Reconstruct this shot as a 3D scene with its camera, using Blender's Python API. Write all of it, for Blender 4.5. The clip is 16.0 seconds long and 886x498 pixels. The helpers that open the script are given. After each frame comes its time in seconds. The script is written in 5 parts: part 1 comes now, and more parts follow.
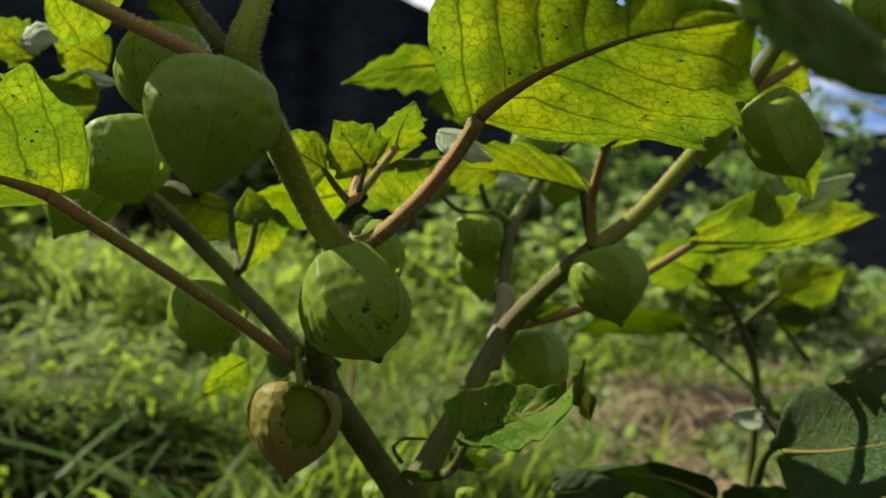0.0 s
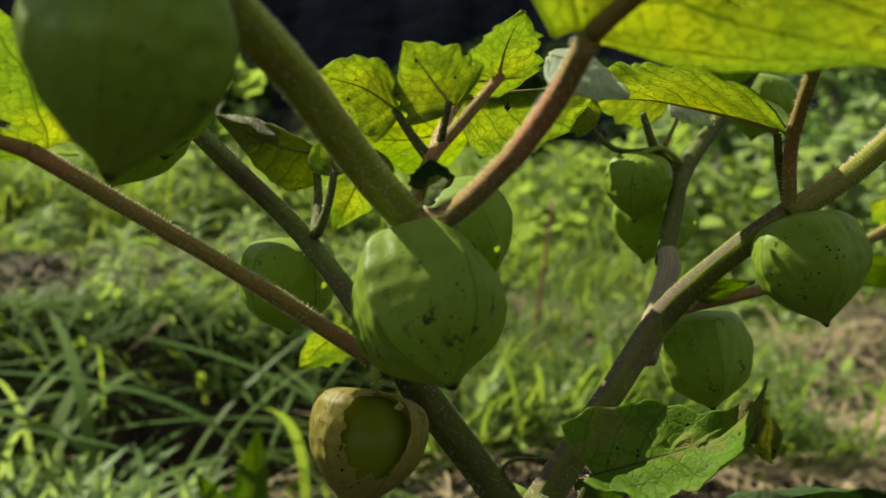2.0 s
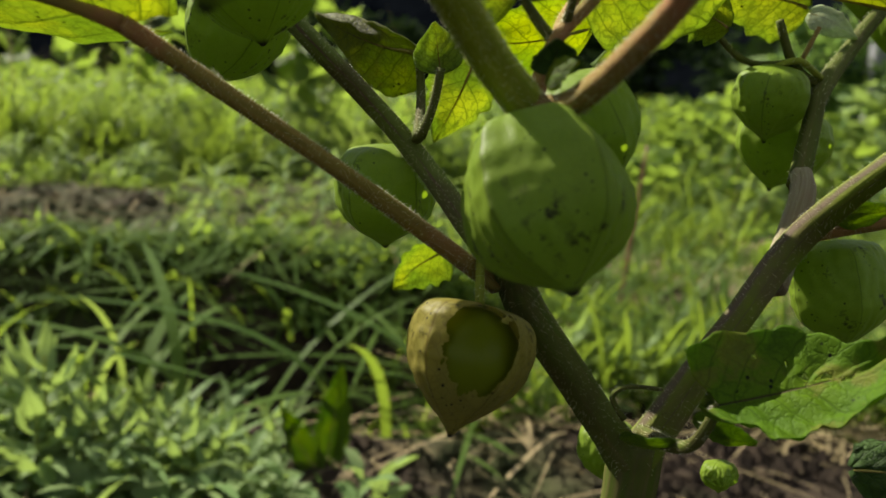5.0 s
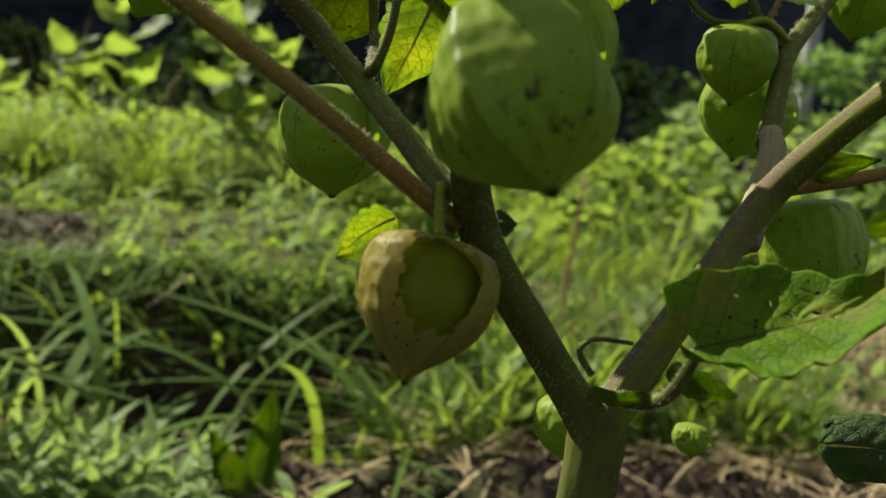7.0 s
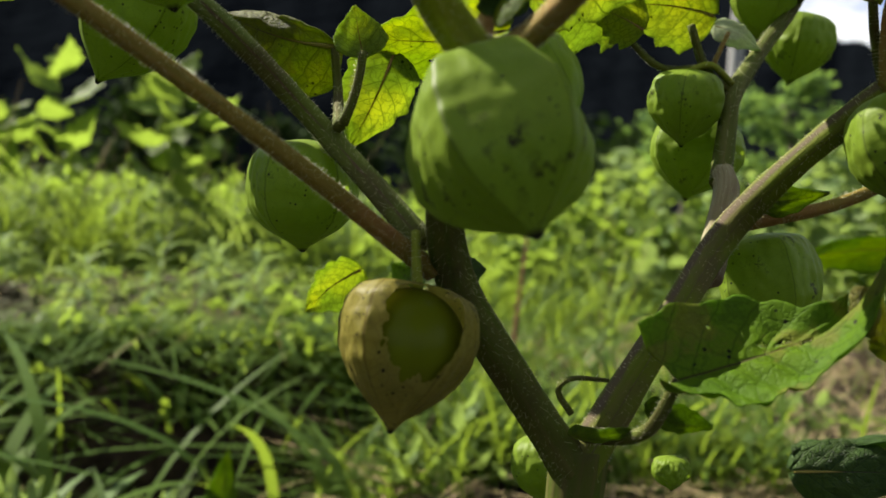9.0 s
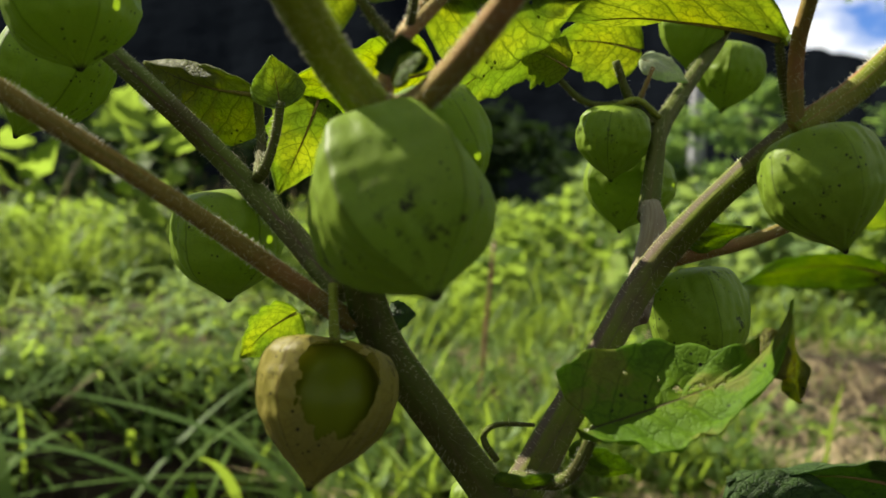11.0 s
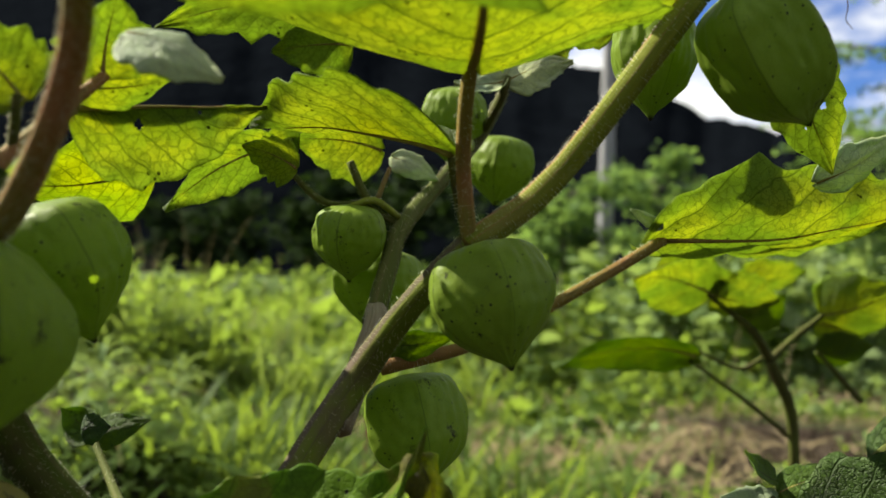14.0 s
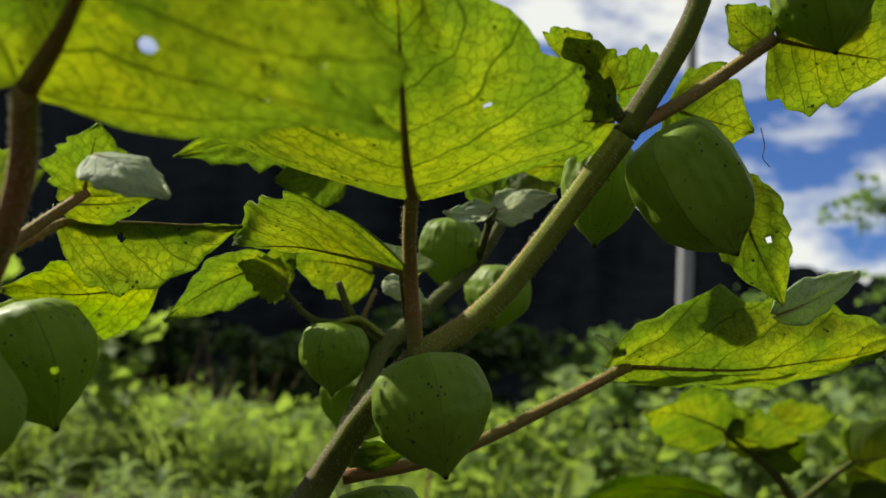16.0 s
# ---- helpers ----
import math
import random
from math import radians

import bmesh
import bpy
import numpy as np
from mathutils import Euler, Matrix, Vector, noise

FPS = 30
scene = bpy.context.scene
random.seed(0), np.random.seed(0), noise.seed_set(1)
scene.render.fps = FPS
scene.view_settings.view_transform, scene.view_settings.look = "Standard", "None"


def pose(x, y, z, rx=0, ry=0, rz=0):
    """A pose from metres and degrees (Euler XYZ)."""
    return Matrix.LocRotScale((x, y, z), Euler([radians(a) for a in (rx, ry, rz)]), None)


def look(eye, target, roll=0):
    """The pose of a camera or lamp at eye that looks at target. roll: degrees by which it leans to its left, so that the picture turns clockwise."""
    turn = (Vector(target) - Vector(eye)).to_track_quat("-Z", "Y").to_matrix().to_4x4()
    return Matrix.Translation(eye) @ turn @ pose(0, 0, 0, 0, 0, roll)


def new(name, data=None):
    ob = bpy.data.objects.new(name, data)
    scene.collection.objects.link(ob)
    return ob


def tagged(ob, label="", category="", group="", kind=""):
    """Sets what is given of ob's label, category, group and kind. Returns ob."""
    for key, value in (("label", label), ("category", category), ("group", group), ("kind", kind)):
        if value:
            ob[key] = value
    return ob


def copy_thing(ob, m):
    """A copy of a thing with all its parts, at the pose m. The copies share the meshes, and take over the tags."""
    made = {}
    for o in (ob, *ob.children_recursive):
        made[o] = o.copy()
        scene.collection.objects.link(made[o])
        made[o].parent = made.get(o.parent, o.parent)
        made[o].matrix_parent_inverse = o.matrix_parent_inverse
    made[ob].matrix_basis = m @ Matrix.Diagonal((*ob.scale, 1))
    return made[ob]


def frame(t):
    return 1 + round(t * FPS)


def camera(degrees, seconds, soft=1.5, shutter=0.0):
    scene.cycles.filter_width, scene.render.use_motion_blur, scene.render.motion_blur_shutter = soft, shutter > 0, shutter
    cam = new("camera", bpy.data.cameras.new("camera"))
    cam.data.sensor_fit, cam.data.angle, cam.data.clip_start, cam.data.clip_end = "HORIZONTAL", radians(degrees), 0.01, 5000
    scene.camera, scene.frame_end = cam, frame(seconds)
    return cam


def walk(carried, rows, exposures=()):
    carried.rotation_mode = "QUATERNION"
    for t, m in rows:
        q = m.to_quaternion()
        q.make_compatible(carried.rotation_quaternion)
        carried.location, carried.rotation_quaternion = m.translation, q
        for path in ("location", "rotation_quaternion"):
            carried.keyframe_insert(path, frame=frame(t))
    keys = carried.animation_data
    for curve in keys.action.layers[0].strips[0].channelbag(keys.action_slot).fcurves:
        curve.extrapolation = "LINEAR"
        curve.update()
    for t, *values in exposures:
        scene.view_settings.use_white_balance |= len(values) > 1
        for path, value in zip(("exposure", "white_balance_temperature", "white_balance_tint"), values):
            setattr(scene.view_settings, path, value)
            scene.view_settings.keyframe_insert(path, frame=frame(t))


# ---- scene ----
cam = camera(52.3, 16.0)
PATH = [
    (0, (-0.0833, -0.3144, 0.5402), (0.2330, 0.6343, 0.5419), 2.55),
    (0.5, (-0.0770, -0.3021, 0.5361), (0.2327, 0.6487, 0.5289), 2.41),
    (1, (-0.0556, -0.2585, 0.5445), (0.2025, 0.7067, 0.5030), 2.89),
    (1.5, (-0.0494, -0.2229, 0.5505), (0.1276, 0.7571, 0.4596), 3.46),
    (2, (-0.0275, -0.2224, 0.5603), (0.0730, 0.7661, 0.4477), 2.79),
    (2.5, (-0.0200, -0.2190, 0.5545), (0.0493, 0.7715, 0.4358), 1.90),
    (3, (-0.0190, -0.2188, 0.5597), (0.0120, 0.7736, 0.4403), 1.01),
    (3.5, (-0.0238, -0.2178, 0.5606), (-0.0348, 0.7737, 0.4308), 0.81),
    (4, (-0.0259, -0.2123, 0.5602), (-0.0482, 0.7764, 0.4116), 1.31),
    (4.5, (-0.0359, -0.2127, 0.5514), (-0.0543, 0.7736, 0.3873), 2.43),
    (5, (-0.0335, -0.2000, 0.5422), (-0.0215, 0.7854, 0.3721), 4.09),
    (5.2, (-0.0340, -0.1965, 0.5322), (-0.0028, 0.7890, 0.3654), 4.81),
    (7.3, (-0.0375, -0.1793, 0.5079), (0.0511, 0.8117, 0.4077), 5.54),
    (7.5, (-0.0388, -0.1819, 0.5098), (0.0576, 0.8098, 0.4243), 5.46),
    (8, (-0.0444, -0.1821, 0.5077), (0.0681, 0.8095, 0.4435), 4.97),
    (8.5, (-0.0463, -0.1823, 0.5063), (0.0841, 0.8072, 0.4439), 3.93),
    (10.8, (-0.0357, -0.1868, 0.5110), (0.1149, 0.8015, 0.4836), 2.40),
    (11, (-0.0310, -0.1846, 0.5170), (0.1368, 0.8004, 0.4777), 1.74),
    (11.5, (-0.0107, -0.1839, 0.5255), (0.1702, 0.7991, 0.4950), 0.46),
    (12, (0.0189, -0.1806, 0.5270), (0.2174, 0.7990, 0.4963), 0.75),
    (12.5, (0.0171, -0.1820, 0.5273), (0.2310, 0.7946, 0.5024), 1.58),
    (13, (0.0217, -0.1873, 0.5284), (0.2505, 0.7861, 0.5155), 2.11),
    (13.5, (0.0346, -0.1902, 0.5308), (0.2796, 0.7793, 0.5403), 2.12),
    (14, (0.0399, -0.1923, 0.5343), (0.2943, 0.7743, 0.5668), 1.84),
    (14.5, (0.0443, -0.1980, 0.5422), (0.2919, 0.7689, 0.6038), 2.08),
    (15, (0.0640, -0.2069, 0.5337), (0.2890, 0.7614, 0.6424), 3.14),
    (15.5, (0.0691, -0.2173, 0.5307), (0.2601, 0.7532, 0.6780), 4.29),
    (16, (0.0737, -0.2193, 0.5278), (0.2348, 0.7511, 0.7074), 4.34),
]

# path, exposure and white balance
walk(cam, [(t, look(e, g, r)) for t, e, g, r in PATH], [(0, 1.46, 7000, 6), (2, 1.60, 7000, 6), (5, 1.50, 7000, 6), (8, 1.64, 7000, 6), (12.5, 1.75, 7000, 6), (14.5, 1.64, 7000, 6), (15.5, 1.56, 7000, 5), (16, 1.18, 7000, 4)])
cam.data.dof.use_dof = True
cam.data.dof.focus_distance = 0.30
cam.data.dof.aperture_fstop = 13.0

# ---- world and light ----
SUN_DIR = Vector((-0.605, 0.455, 0.653)).normalized()
world = bpy.data.worlds.new("sky")
scene.world = world
world.use_nodes = True
wn, wl = world.node_tree.nodes, world.node_tree.links
wn.clear()
w_out = wn.new("ShaderNodeOutputWorld")
w_bg = wn.new("ShaderNodeBackground")
w_sky = wn.new("ShaderNodeTexSky")
w_sky.sky_type = "NISHITA"
w_sky.sun_disc = False
w_sky.ozone_density = 4.0
w_sky.dust_density = 0.3
w_sky.sun_elevation = math.asin(SUN_DIR.z)
w_sky.sun_rotation = math.atan2(SUN_DIR.x, SUN_DIR.y)
w_tc = wn.new("ShaderNodeTexCoord")
w_map = wn.new("ShaderNodeMapping")
w_map.inputs["Scale"].default_value = (1.0, 1.0, 2.2)
w_noise = wn.new("ShaderNodeTexNoise")
w_noise.inputs["Scale"].default_value = 4.2
w_noise.inputs["Detail"].default_value = 7
w_noise.inputs["Roughness"].default_value = 0.55
w_ramp = wn.new("ShaderNodeValToRGB")
w_ramp.color_ramp.elements[0].position, w_ramp.color_ramp.elements[1].position = 0.41, 0.53
w_mix = wn.new("ShaderNodeMixRGB")
w_mix.inputs["Color2"].default_value = (14.8, 15.1, 15.8, 1)
wl.new(w_tc.outputs["Generated"], w_map.inputs["Vector"])
wl.new(w_map.outputs[0], w_noise.inputs["Vector"])
wl.new(w_noise.outputs["Fac"], w_ramp.inputs["Fac"])
wl.new(w_ramp.outputs["Color"], w_mix.inputs["Fac"])
w_blue = wn.new("ShaderNodeMixRGB")
w_blue.blend_type = "MULTIPLY"
w_blue.inputs["Fac"].default_value = 1.0
w_blue.inputs["Color2"].default_value = (0.82, 1.14, 1.9, 1)
wl.new(w_sky.outputs["Color"], w_blue.inputs["Color1"])
wl.new(w_blue.outputs["Color"], w_mix.inputs["Color1"])
wl.new(w_mix.outputs["Color"], w_bg.inputs["Color"])
w_bg.inputs["Strength"].default_value = 0.026
wl.new(w_bg.outputs[0], w_out.inputs["Surface"])
sun = new("sun", bpy.data.lights.new("sun", "SUN"))
sun.data.energy, sun.data.angle, sun.data.color = 5.0, radians(0.5), (1.0, 0.95, 0.86)
sun.matrix_world = look(tuple(SUN_DIR * 20), (0, 0, 0))


# ---- materials ----
def rgba(c):
    return (c[0], c[1], c[2], 1.0)


class Mat:
    """A node material with short ways to add nodes."""

    def __init__(self, name):
        self.m = bpy.data.materials.new(name)
        self.m.use_nodes = True
        self.n, self.l = self.m.node_tree.nodes, self.m.node_tree.links
        self.n.clear()
        self.out = self.n.new("ShaderNodeOutputMaterial")

    def node(self, kind, **values):
        nd = self.n.new(kind)
        for key, value in values.items():
            nd.inputs[key.replace("_", " ")].default_value = value
        return nd

    def link(self, a, b):
        self.l.new(a, b)

    def coords(self, name="Object"):
        return self.n.new("ShaderNodeTexCoord").outputs[name]

    def noise(self, scale, detail=4, rough=0.55, vec=None, out="Fac"):
        nd = self.node("ShaderNodeTexNoise", Scale=scale, Detail=detail, Roughness=rough)
        if vec is not None:
            self.link(vec, nd.inputs["Vector"])
        return nd.outputs[out]

    def ramp(self, fac, a, b, ca=(0, 0, 0), cb=(1, 1, 1)):
        nd = self.n.new("ShaderNodeValToRGB")
        e = nd.color_ramp.elements
        e[0].position, e[1].position, e[0].color, e[1].color = a, b, rgba(ca), rgba(cb)
        self.link(fac, nd.inputs["Fac"])
        return nd.outputs["Color"]

    def mix(self, fac, a, b, kind="MIX"):
        nd = self.n.new("ShaderNodeMixRGB")
        nd.blend_type = kind
        for sock, v in zip(nd.inputs, (fac, a, b)):
            if hasattr(v, "is_output"):
                self.link(v, sock)
            elif isinstance(v, tuple):
                sock.default_value = rgba(v)
            else:
                sock.default_value = v
        return nd.outputs["Color"]

    def math(self, op, a, b=0.0):
        nd = self.n.new("ShaderNodeMath")
        nd.operation = op
        for sock, v in zip(nd.inputs, (a, b)):
            if hasattr(v, "is_output"):
                self.link(v, sock)
            else:
                sock.default_value = v
        return nd.outputs[0]

    def voronoi(self, scale, vec, feature="DISTANCE_TO_EDGE"):
        nd = self.n.new("ShaderNodeTexVoronoi")
        nd.feature = feature
        nd.inputs["Scale"].default_value = scale
        self.link(vec, nd.inputs["Vector"])
        return nd.outputs["Distance"]

    def bump(self, height, strength, distance):
        nd = self.node("ShaderNodeBump", Strength=strength, Distance=distance)
        self.link(height, nd.inputs["Height"])
        return nd.outputs[0]

    def finish(self, color, rough=0.5, normal=None, through_color=None, amount=0.0, spec=0.5, coat=0.0):
        p = self.node("ShaderNodeBsdfPrincipled")
        p.inputs["Specular IOR Level"].default_value = spec
        for sock, v in (("Base Color", color), ("Roughness", rough)):
            if hasattr(v, "is_output"):
                self.link(v, p.inputs[sock])
            else:
                p.inputs[sock].default_value = rgba(v) if isinstance(v, tuple) else v
        if normal is not None:
            self.link(normal, p.inputs["Normal"])
        surface = p.outputs[0]
        if amount > 0:
            t = self.n.new("ShaderNodeBsdfTranslucent")
            if hasattr(through_color, "is_output"):
                self.link(through_color, t.inputs["Color"])
            else:
                t.inputs["Color"].default_value = rgba(through_color)
            mx = self.n.new("ShaderNodeMixShader")
            mx.inputs["Fac"].default_value = amount
            self.link(surface, mx.inputs[1])
            self.link(t.outputs[0], mx.inputs[2])
            surface = mx.outputs[0]
        self.link(surface, self.out.inputs["Surface"])
        return self.m


def leaf_material(name, base, glow, vein, rib, amount=0.55, spots=0.5, sides=6.0, cell=290.0, rot=0.0, relief=1.0, gloss=0.2):
    """A leaf blade: midrib, side veins and a fine net of veins from its own length and width."""
    k = Mat(name)
    obj = k.coords()
    sep = k.n.new("ShaderNodeSeparateXYZ")
    k.link(k.coords("UV"), sep.inputs[0])
    across = k.math("ABSOLUTE", k.math("SUBTRACT", k.math("MULTIPLY", sep.outputs["Y"], 2.0), 1.0))
    wob = k.math("MULTIPLY", k.math("SUBTRACT", k.noise(60, 3, vec=obj), 0.5), 0.11)
    s = k.math("ADD", k.math("SUBTRACT", sep.outputs["X"], k.math("MULTIPLY", k.math("POWER", across, 1.15), 0.3)), wob)
    d = k.math("ABSOLUTE", k.math("SUBTRACT", k.math("FRACT", k.math("MULTIPLY", s, sides)), 0.5))
    side = k.ramp(d, 0.012, 0.048, (1, 1, 1), (0, 0, 0))
    mid = k.ramp(k.math("DIVIDE", across, k.math("SUBTRACT", 1.2, sep.outputs["X"])), 0.014, 0.034, (1, 1, 1), (0, 0, 0))
    bent = k.node("ShaderNodeVectorMath")
    bent.operation = "MULTIPLY_ADD"
    k.link(k.noise(300, 2, vec=obj, out="Color"), bent.inputs[0])
    bent.inputs[1].default_value = (0.004, 0.004, 0.004)
    k.link(obj, bent.inputs[2])
    bent = bent.outputs[0]
    net = k.ramp(k.voronoi(cell, bent), 0.0, 0.10, (1, 1, 1), (0, 0, 0))
    fine = k.ramp(k.voronoi(cell * 2.6, bent), 0.0, 0.12, (1, 1, 1), (0, 0, 0))
    net = k.math("MULTIPLY", k.math("ADD", net, k.math("MULTIPLY", fine, 0.5)), 0.75)
    blotch = k.noise(55, 5, vec=obj)
    yellow = k.ramp(k.noise(22, 3, vec=obj), 0.42, 0.68)
    speck = k.math("MULTIPLY", k.ramp(k.voronoi(330, obj, "F1"), 0.16, 0.24, (1, 1, 1), (0, 0, 0)), k.ramp(k.noise(90, 3, vec=obj), 0.56, 0.62))
    lines = k.math("MAXIMUM", side, k.math("MULTIPLY", net, 0.82))
    col = k.mix(yellow, base, tuple(c * m for c, m in zip(base, (1.5, 1.25, 0.8))))
    col = k.mix(k.math("MULTIPLY", blotch, 0.35), col, tuple(c * 0.45 for c in base))
    col = k.mix(k.math("MULTIPLY", lines, 0.4), col, vein)
    col = k.mix(k.math("MULTIPLY", mid, 0.85), col, rib)
    rotten = k.math("MULTIPLY", k.ramp(k.noise(48, 5, 0.65, vec=obj), 0.56, 0.62), rot)
    col = k.mix(rotten, col, (0.16, 0.12, 0.035))
    col = k.mix(k.math("MULTIPLY", speck, spots), col, (0.012, 0.014, 0.008))
    sunny = k.math("ADD", k.math("MULTIPLY", yellow, 0.6), k.math("MULTIPLY", k.math("SUBTRACT", 1.0, across), 0.45))
    thr = k.mix(sunny, glow, tuple(c * m for c, m in zip(glow, (1.07, 1.0, 0.65))))
    patch = k.ramp(k.noise(34, 4, vec=obj), 0.45, 0.6)
    thr = k.mix(k.math("MULTIPLY", patch, 0.6), thr, tuple(c * m for c, m in zip(glow, (0.42, 0.62, 0.8))))
    thr = k.mix(k.math("MULTIPLY", k.ramp(across, 0.7, 1.0), 0.7), thr, tuple(c * m for c, m in zip(glow, (0.74, 0.88, 1.0))))
    # random tone per cell paints the bright and dark shading of pillowed cells
    cells = k.n.new("ShaderNodeTexVoronoi")
    cells.inputs["Scale"].default_value = cell * 0.55
    k.link(bent, cells.inputs["Vector"])
    cell_shade = k.n.new("ShaderNodeSeparateColor")
    k.link(cells.outputs["Color"], cell_shade.inputs[0])
    thr = k.mix(k.math("MULTIPLY", cell_shade.outputs[0], 0.35), thr, tuple(c * m for c, m in zip(glow, (0.5, 0.66, 0.6))))
    thr = k.mix(k.math("MULTIPLY", blotch, 0.15), thr, tuple(c * 0.5 for c in glow))
    thr = k.mix(k.math("MULTIPLY", lines, 0.85), thr, tuple(c * m for c, m in zip(glow, (0.28, 0.34, 0.35))))
    thr = k.mix(k.math("MULTIPLY", mid, 0.85), thr, tuple(c * 0.55 for c in rib))
    thr = k.mix(rotten, thr, (0.26, 0.18, 0.03))
    thr = k.mix(k.math("MULTIPLY", speck, spots), thr, (0.01, 0.012, 0.004))
    h = k.math("SUBTRACT", k.math("MULTIPLY", k.noise(120, 3, vec=obj), 0.5), k.math("ADD", k.math("MULTIPLY", k.math("MAXIMUM", side, k.math("MULTIPLY", net, 0.55)), 0.8), mid))
    return k.finish(col, 0.6, k.bump(h, relief, 0.0026), thr, amount, gloss)


def husk_material(name, base, glow, amount, dirt, line=(0.045, 0.06, 0.012), veiny=0.12):
    """The papery skin of a husk: faint net of veins, specks and dirt."""
    k = Mat(name)
    obj = k.coords()
    sep = k.n.new("ShaderNodeSeparateXYZ")
    k.link(k.coords("UV"), sep.inputs[0])
    d = k.math("ABSOLUTE", k.math("SUBTRACT", k.math("FRACT", k.math("ADD", k.math("MULTIPLY", sep.outputs["X"], 5.0), 0.5)), 0.5))
    rib = k.ramp(d, 0.006, 0.022, (1, 1, 1), (0, 0, 0))
    net = k.ramp(k.voronoi(300, obj), 0.0, 0.08, (1, 1, 1), (0, 0, 0))
    fine = k.noise(420, 3, vec=obj)
    big = k.noise(60, 4, vec=obj)
    stain = k.math("MULTIPLY", k.ramp(k.noise(240, 5, 0.7, vec=obj), 0.55, 0.63), k.ramp(k.noise(70, 3, vec=obj), 0.52, 0.66))
    speck = k.math("MULTIPLY", k.ramp(k.voronoi(420, obj, "F1"), 0.13, 0.2, (1, 1, 1), (0, 0, 0)), k.ramp(k.noise(130, 2, vec=obj), 0.5, 0.58))
    mark = k.math("MAXIMUM", k.math("MULTIPLY", k.math("MAXIMUM", stain, speck), dirt), k.ramp(sep.outputs["Y"], 0.955, 0.985))
    col = k.mix(k.math("MULTIPLY", big, 0.7), base, tuple(c * m for c, m in zip(base, (1.5, 1.25, 1.1))))
    col = k.mix(k.math("MULTIPLY", k.math("MAXIMUM", rib, k.math("MULTIPLY", net, veiny)), 0.6), col, line)
    col = k.mix(mark, col, (0.018, 0.017, 0.01))
    thr = k.mix(k.math("MULTIPLY", big, 0.6), glow, tuple(c * 0.7 for c in glow))
    thr = k.mix(k.math("MULTIPLY", k.math("MAXIMUM", rib, k.math("MULTIPLY", net, 0.4)), 0.5), thr, tuple(c * 0.35 for c in glow))
    thr = k.mix(mark, thr, (0.01, 0.01, 0.005))
    h = k.math("ADD", k.math("MULTIPLY", fine, 0.35), k.math("SUBTRACT", k.math("MULTIPLY", big, 0.6), k.math("MULTIPLY", net, 0.05)))
    return k.finish(col, 0.5, k.bump(h, 0.5, 0.0009), thr, amount, 0.11)


def stem_material(name, a, b, c, dirt=0.6, stripe=None, at=0.8, wide=0.1):
    """Stem skin with lengthwise streaks of two colours, specks of soil and, where it has one, a flushed stripe along one side."""
    k = Mat(name)
    obj, uv = k.coords(), k.coords("UV")
    mp = k.n.new("ShaderNodeMapping")
    mp.inputs["Scale"].default_value = (7.0, 0.6, 1.0)
    k.link(uv, mp.inputs["Vector"])
    streak = k.noise(3.0, 4, vec=mp.outputs[0])
    patch = k.noise(45, 4, vec=obj)
    col = k.mix(k.ramp(streak, 0.4, 0.62), a, b)
    col = k.mix(k.math("MULTIPLY", k.ramp(patch, 0.48, 0.66), 0.7), col, c)
    if stripe:
        sep = k.n.new("ShaderNodeSeparateXYZ")
        k.link(uv, sep.inputs[0])
        off = k.math("ABSOLUTE", k.math("ADD", k.math("SUBTRACT", sep.outputs["X"], at), k.math("MULTIPLY", k.math("SUBTRACT", k.noise(70, 3, vec=obj), 0.5), 0.12)))
        col = k.mix(k.math("MULTIPLY", k.ramp(off, wide * 0.4, wide, (1, 1, 1), (0, 0, 0)), 0.85), col, stripe)
    speck = k.math("MULTIPLY", k.ramp(k.voronoi(700, obj, "F1"), 0.16, 0.25, (1, 1, 1), (0, 0, 0)), k.ramp(k.noise(160, 3, vec=obj), 0.5, 0.58))
    col = k.mix(k.math("MULTIPLY", speck, dirt), col, (0.02, 0.018, 0.012))
    h = k.math("ADD", k.math("MULTIPLY", streak, 0.8), k.math("MULTIPLY", k.noise(600, 3, vec=obj), 0.3))
    return k.finish(col, 0.75, k.bump(h, 0.6, 0.0006), tuple(x * 0.8 for x in a), 0.08, 0.08)


LEAF = leaf_material("leaf_green", (0.085, 0.15, 0.02), (0.605, 0.67, 0.12), (0.10, 0.13, 0.025), (0.27, 0.16, 0.06), 0.62, 0.85)
# dark copy of LEAF: shade put into base and glow colours
LEAF_SHADE = leaf_material("leaf_shade", (0.04, 0.085, 0.016), (0.16, 0.28, 0.02), (0.055, 0.10, 0.025), (0.10, 0.10, 0.05), 0.35)
LEAF_YELLOW = leaf_material("leaf_yellowing", (0.11, 0.165, 0.012), (0.60, 0.66, 0.08), (0.13, 0.17, 0.03), (0.25, 0.2, 0.06), 0.68, 0.9)
# pale base colour paints the sky sheen on lit leaf tops
LEAF_PALE = leaf_material("leaf_pale_sheen", (0.32, 0.40, 0.24), (0.40, 0.52, 0.16), (0.28, 0.34, 0.21), (0.28, 0.3, 0.16), 0.4, 0.2, relief=0.5)
# LEAF toned down: the dullness of part shade is put into its colour
LEAF_MID = leaf_material("leaf_mid", (0.07, 0.135, 0.014), (0.38, 0.50, 0.04), (0.08, 0.13, 0.025), (0.16, 0.12, 0.05), 0.48, 0.4)
# coarse curled leaf; its base is darkened to stand for shade over it
LEAF_COARSE = leaf_material("leaf_coarse", (0.055, 0.115, 0.008), (0.30, 0.44, 0.02), (0.022, 0.045, 0.006), (0.05, 0.035, 0.018), 0.34, 1.0, 5.0, 150.0, 0.35, 0.3, 0.06)
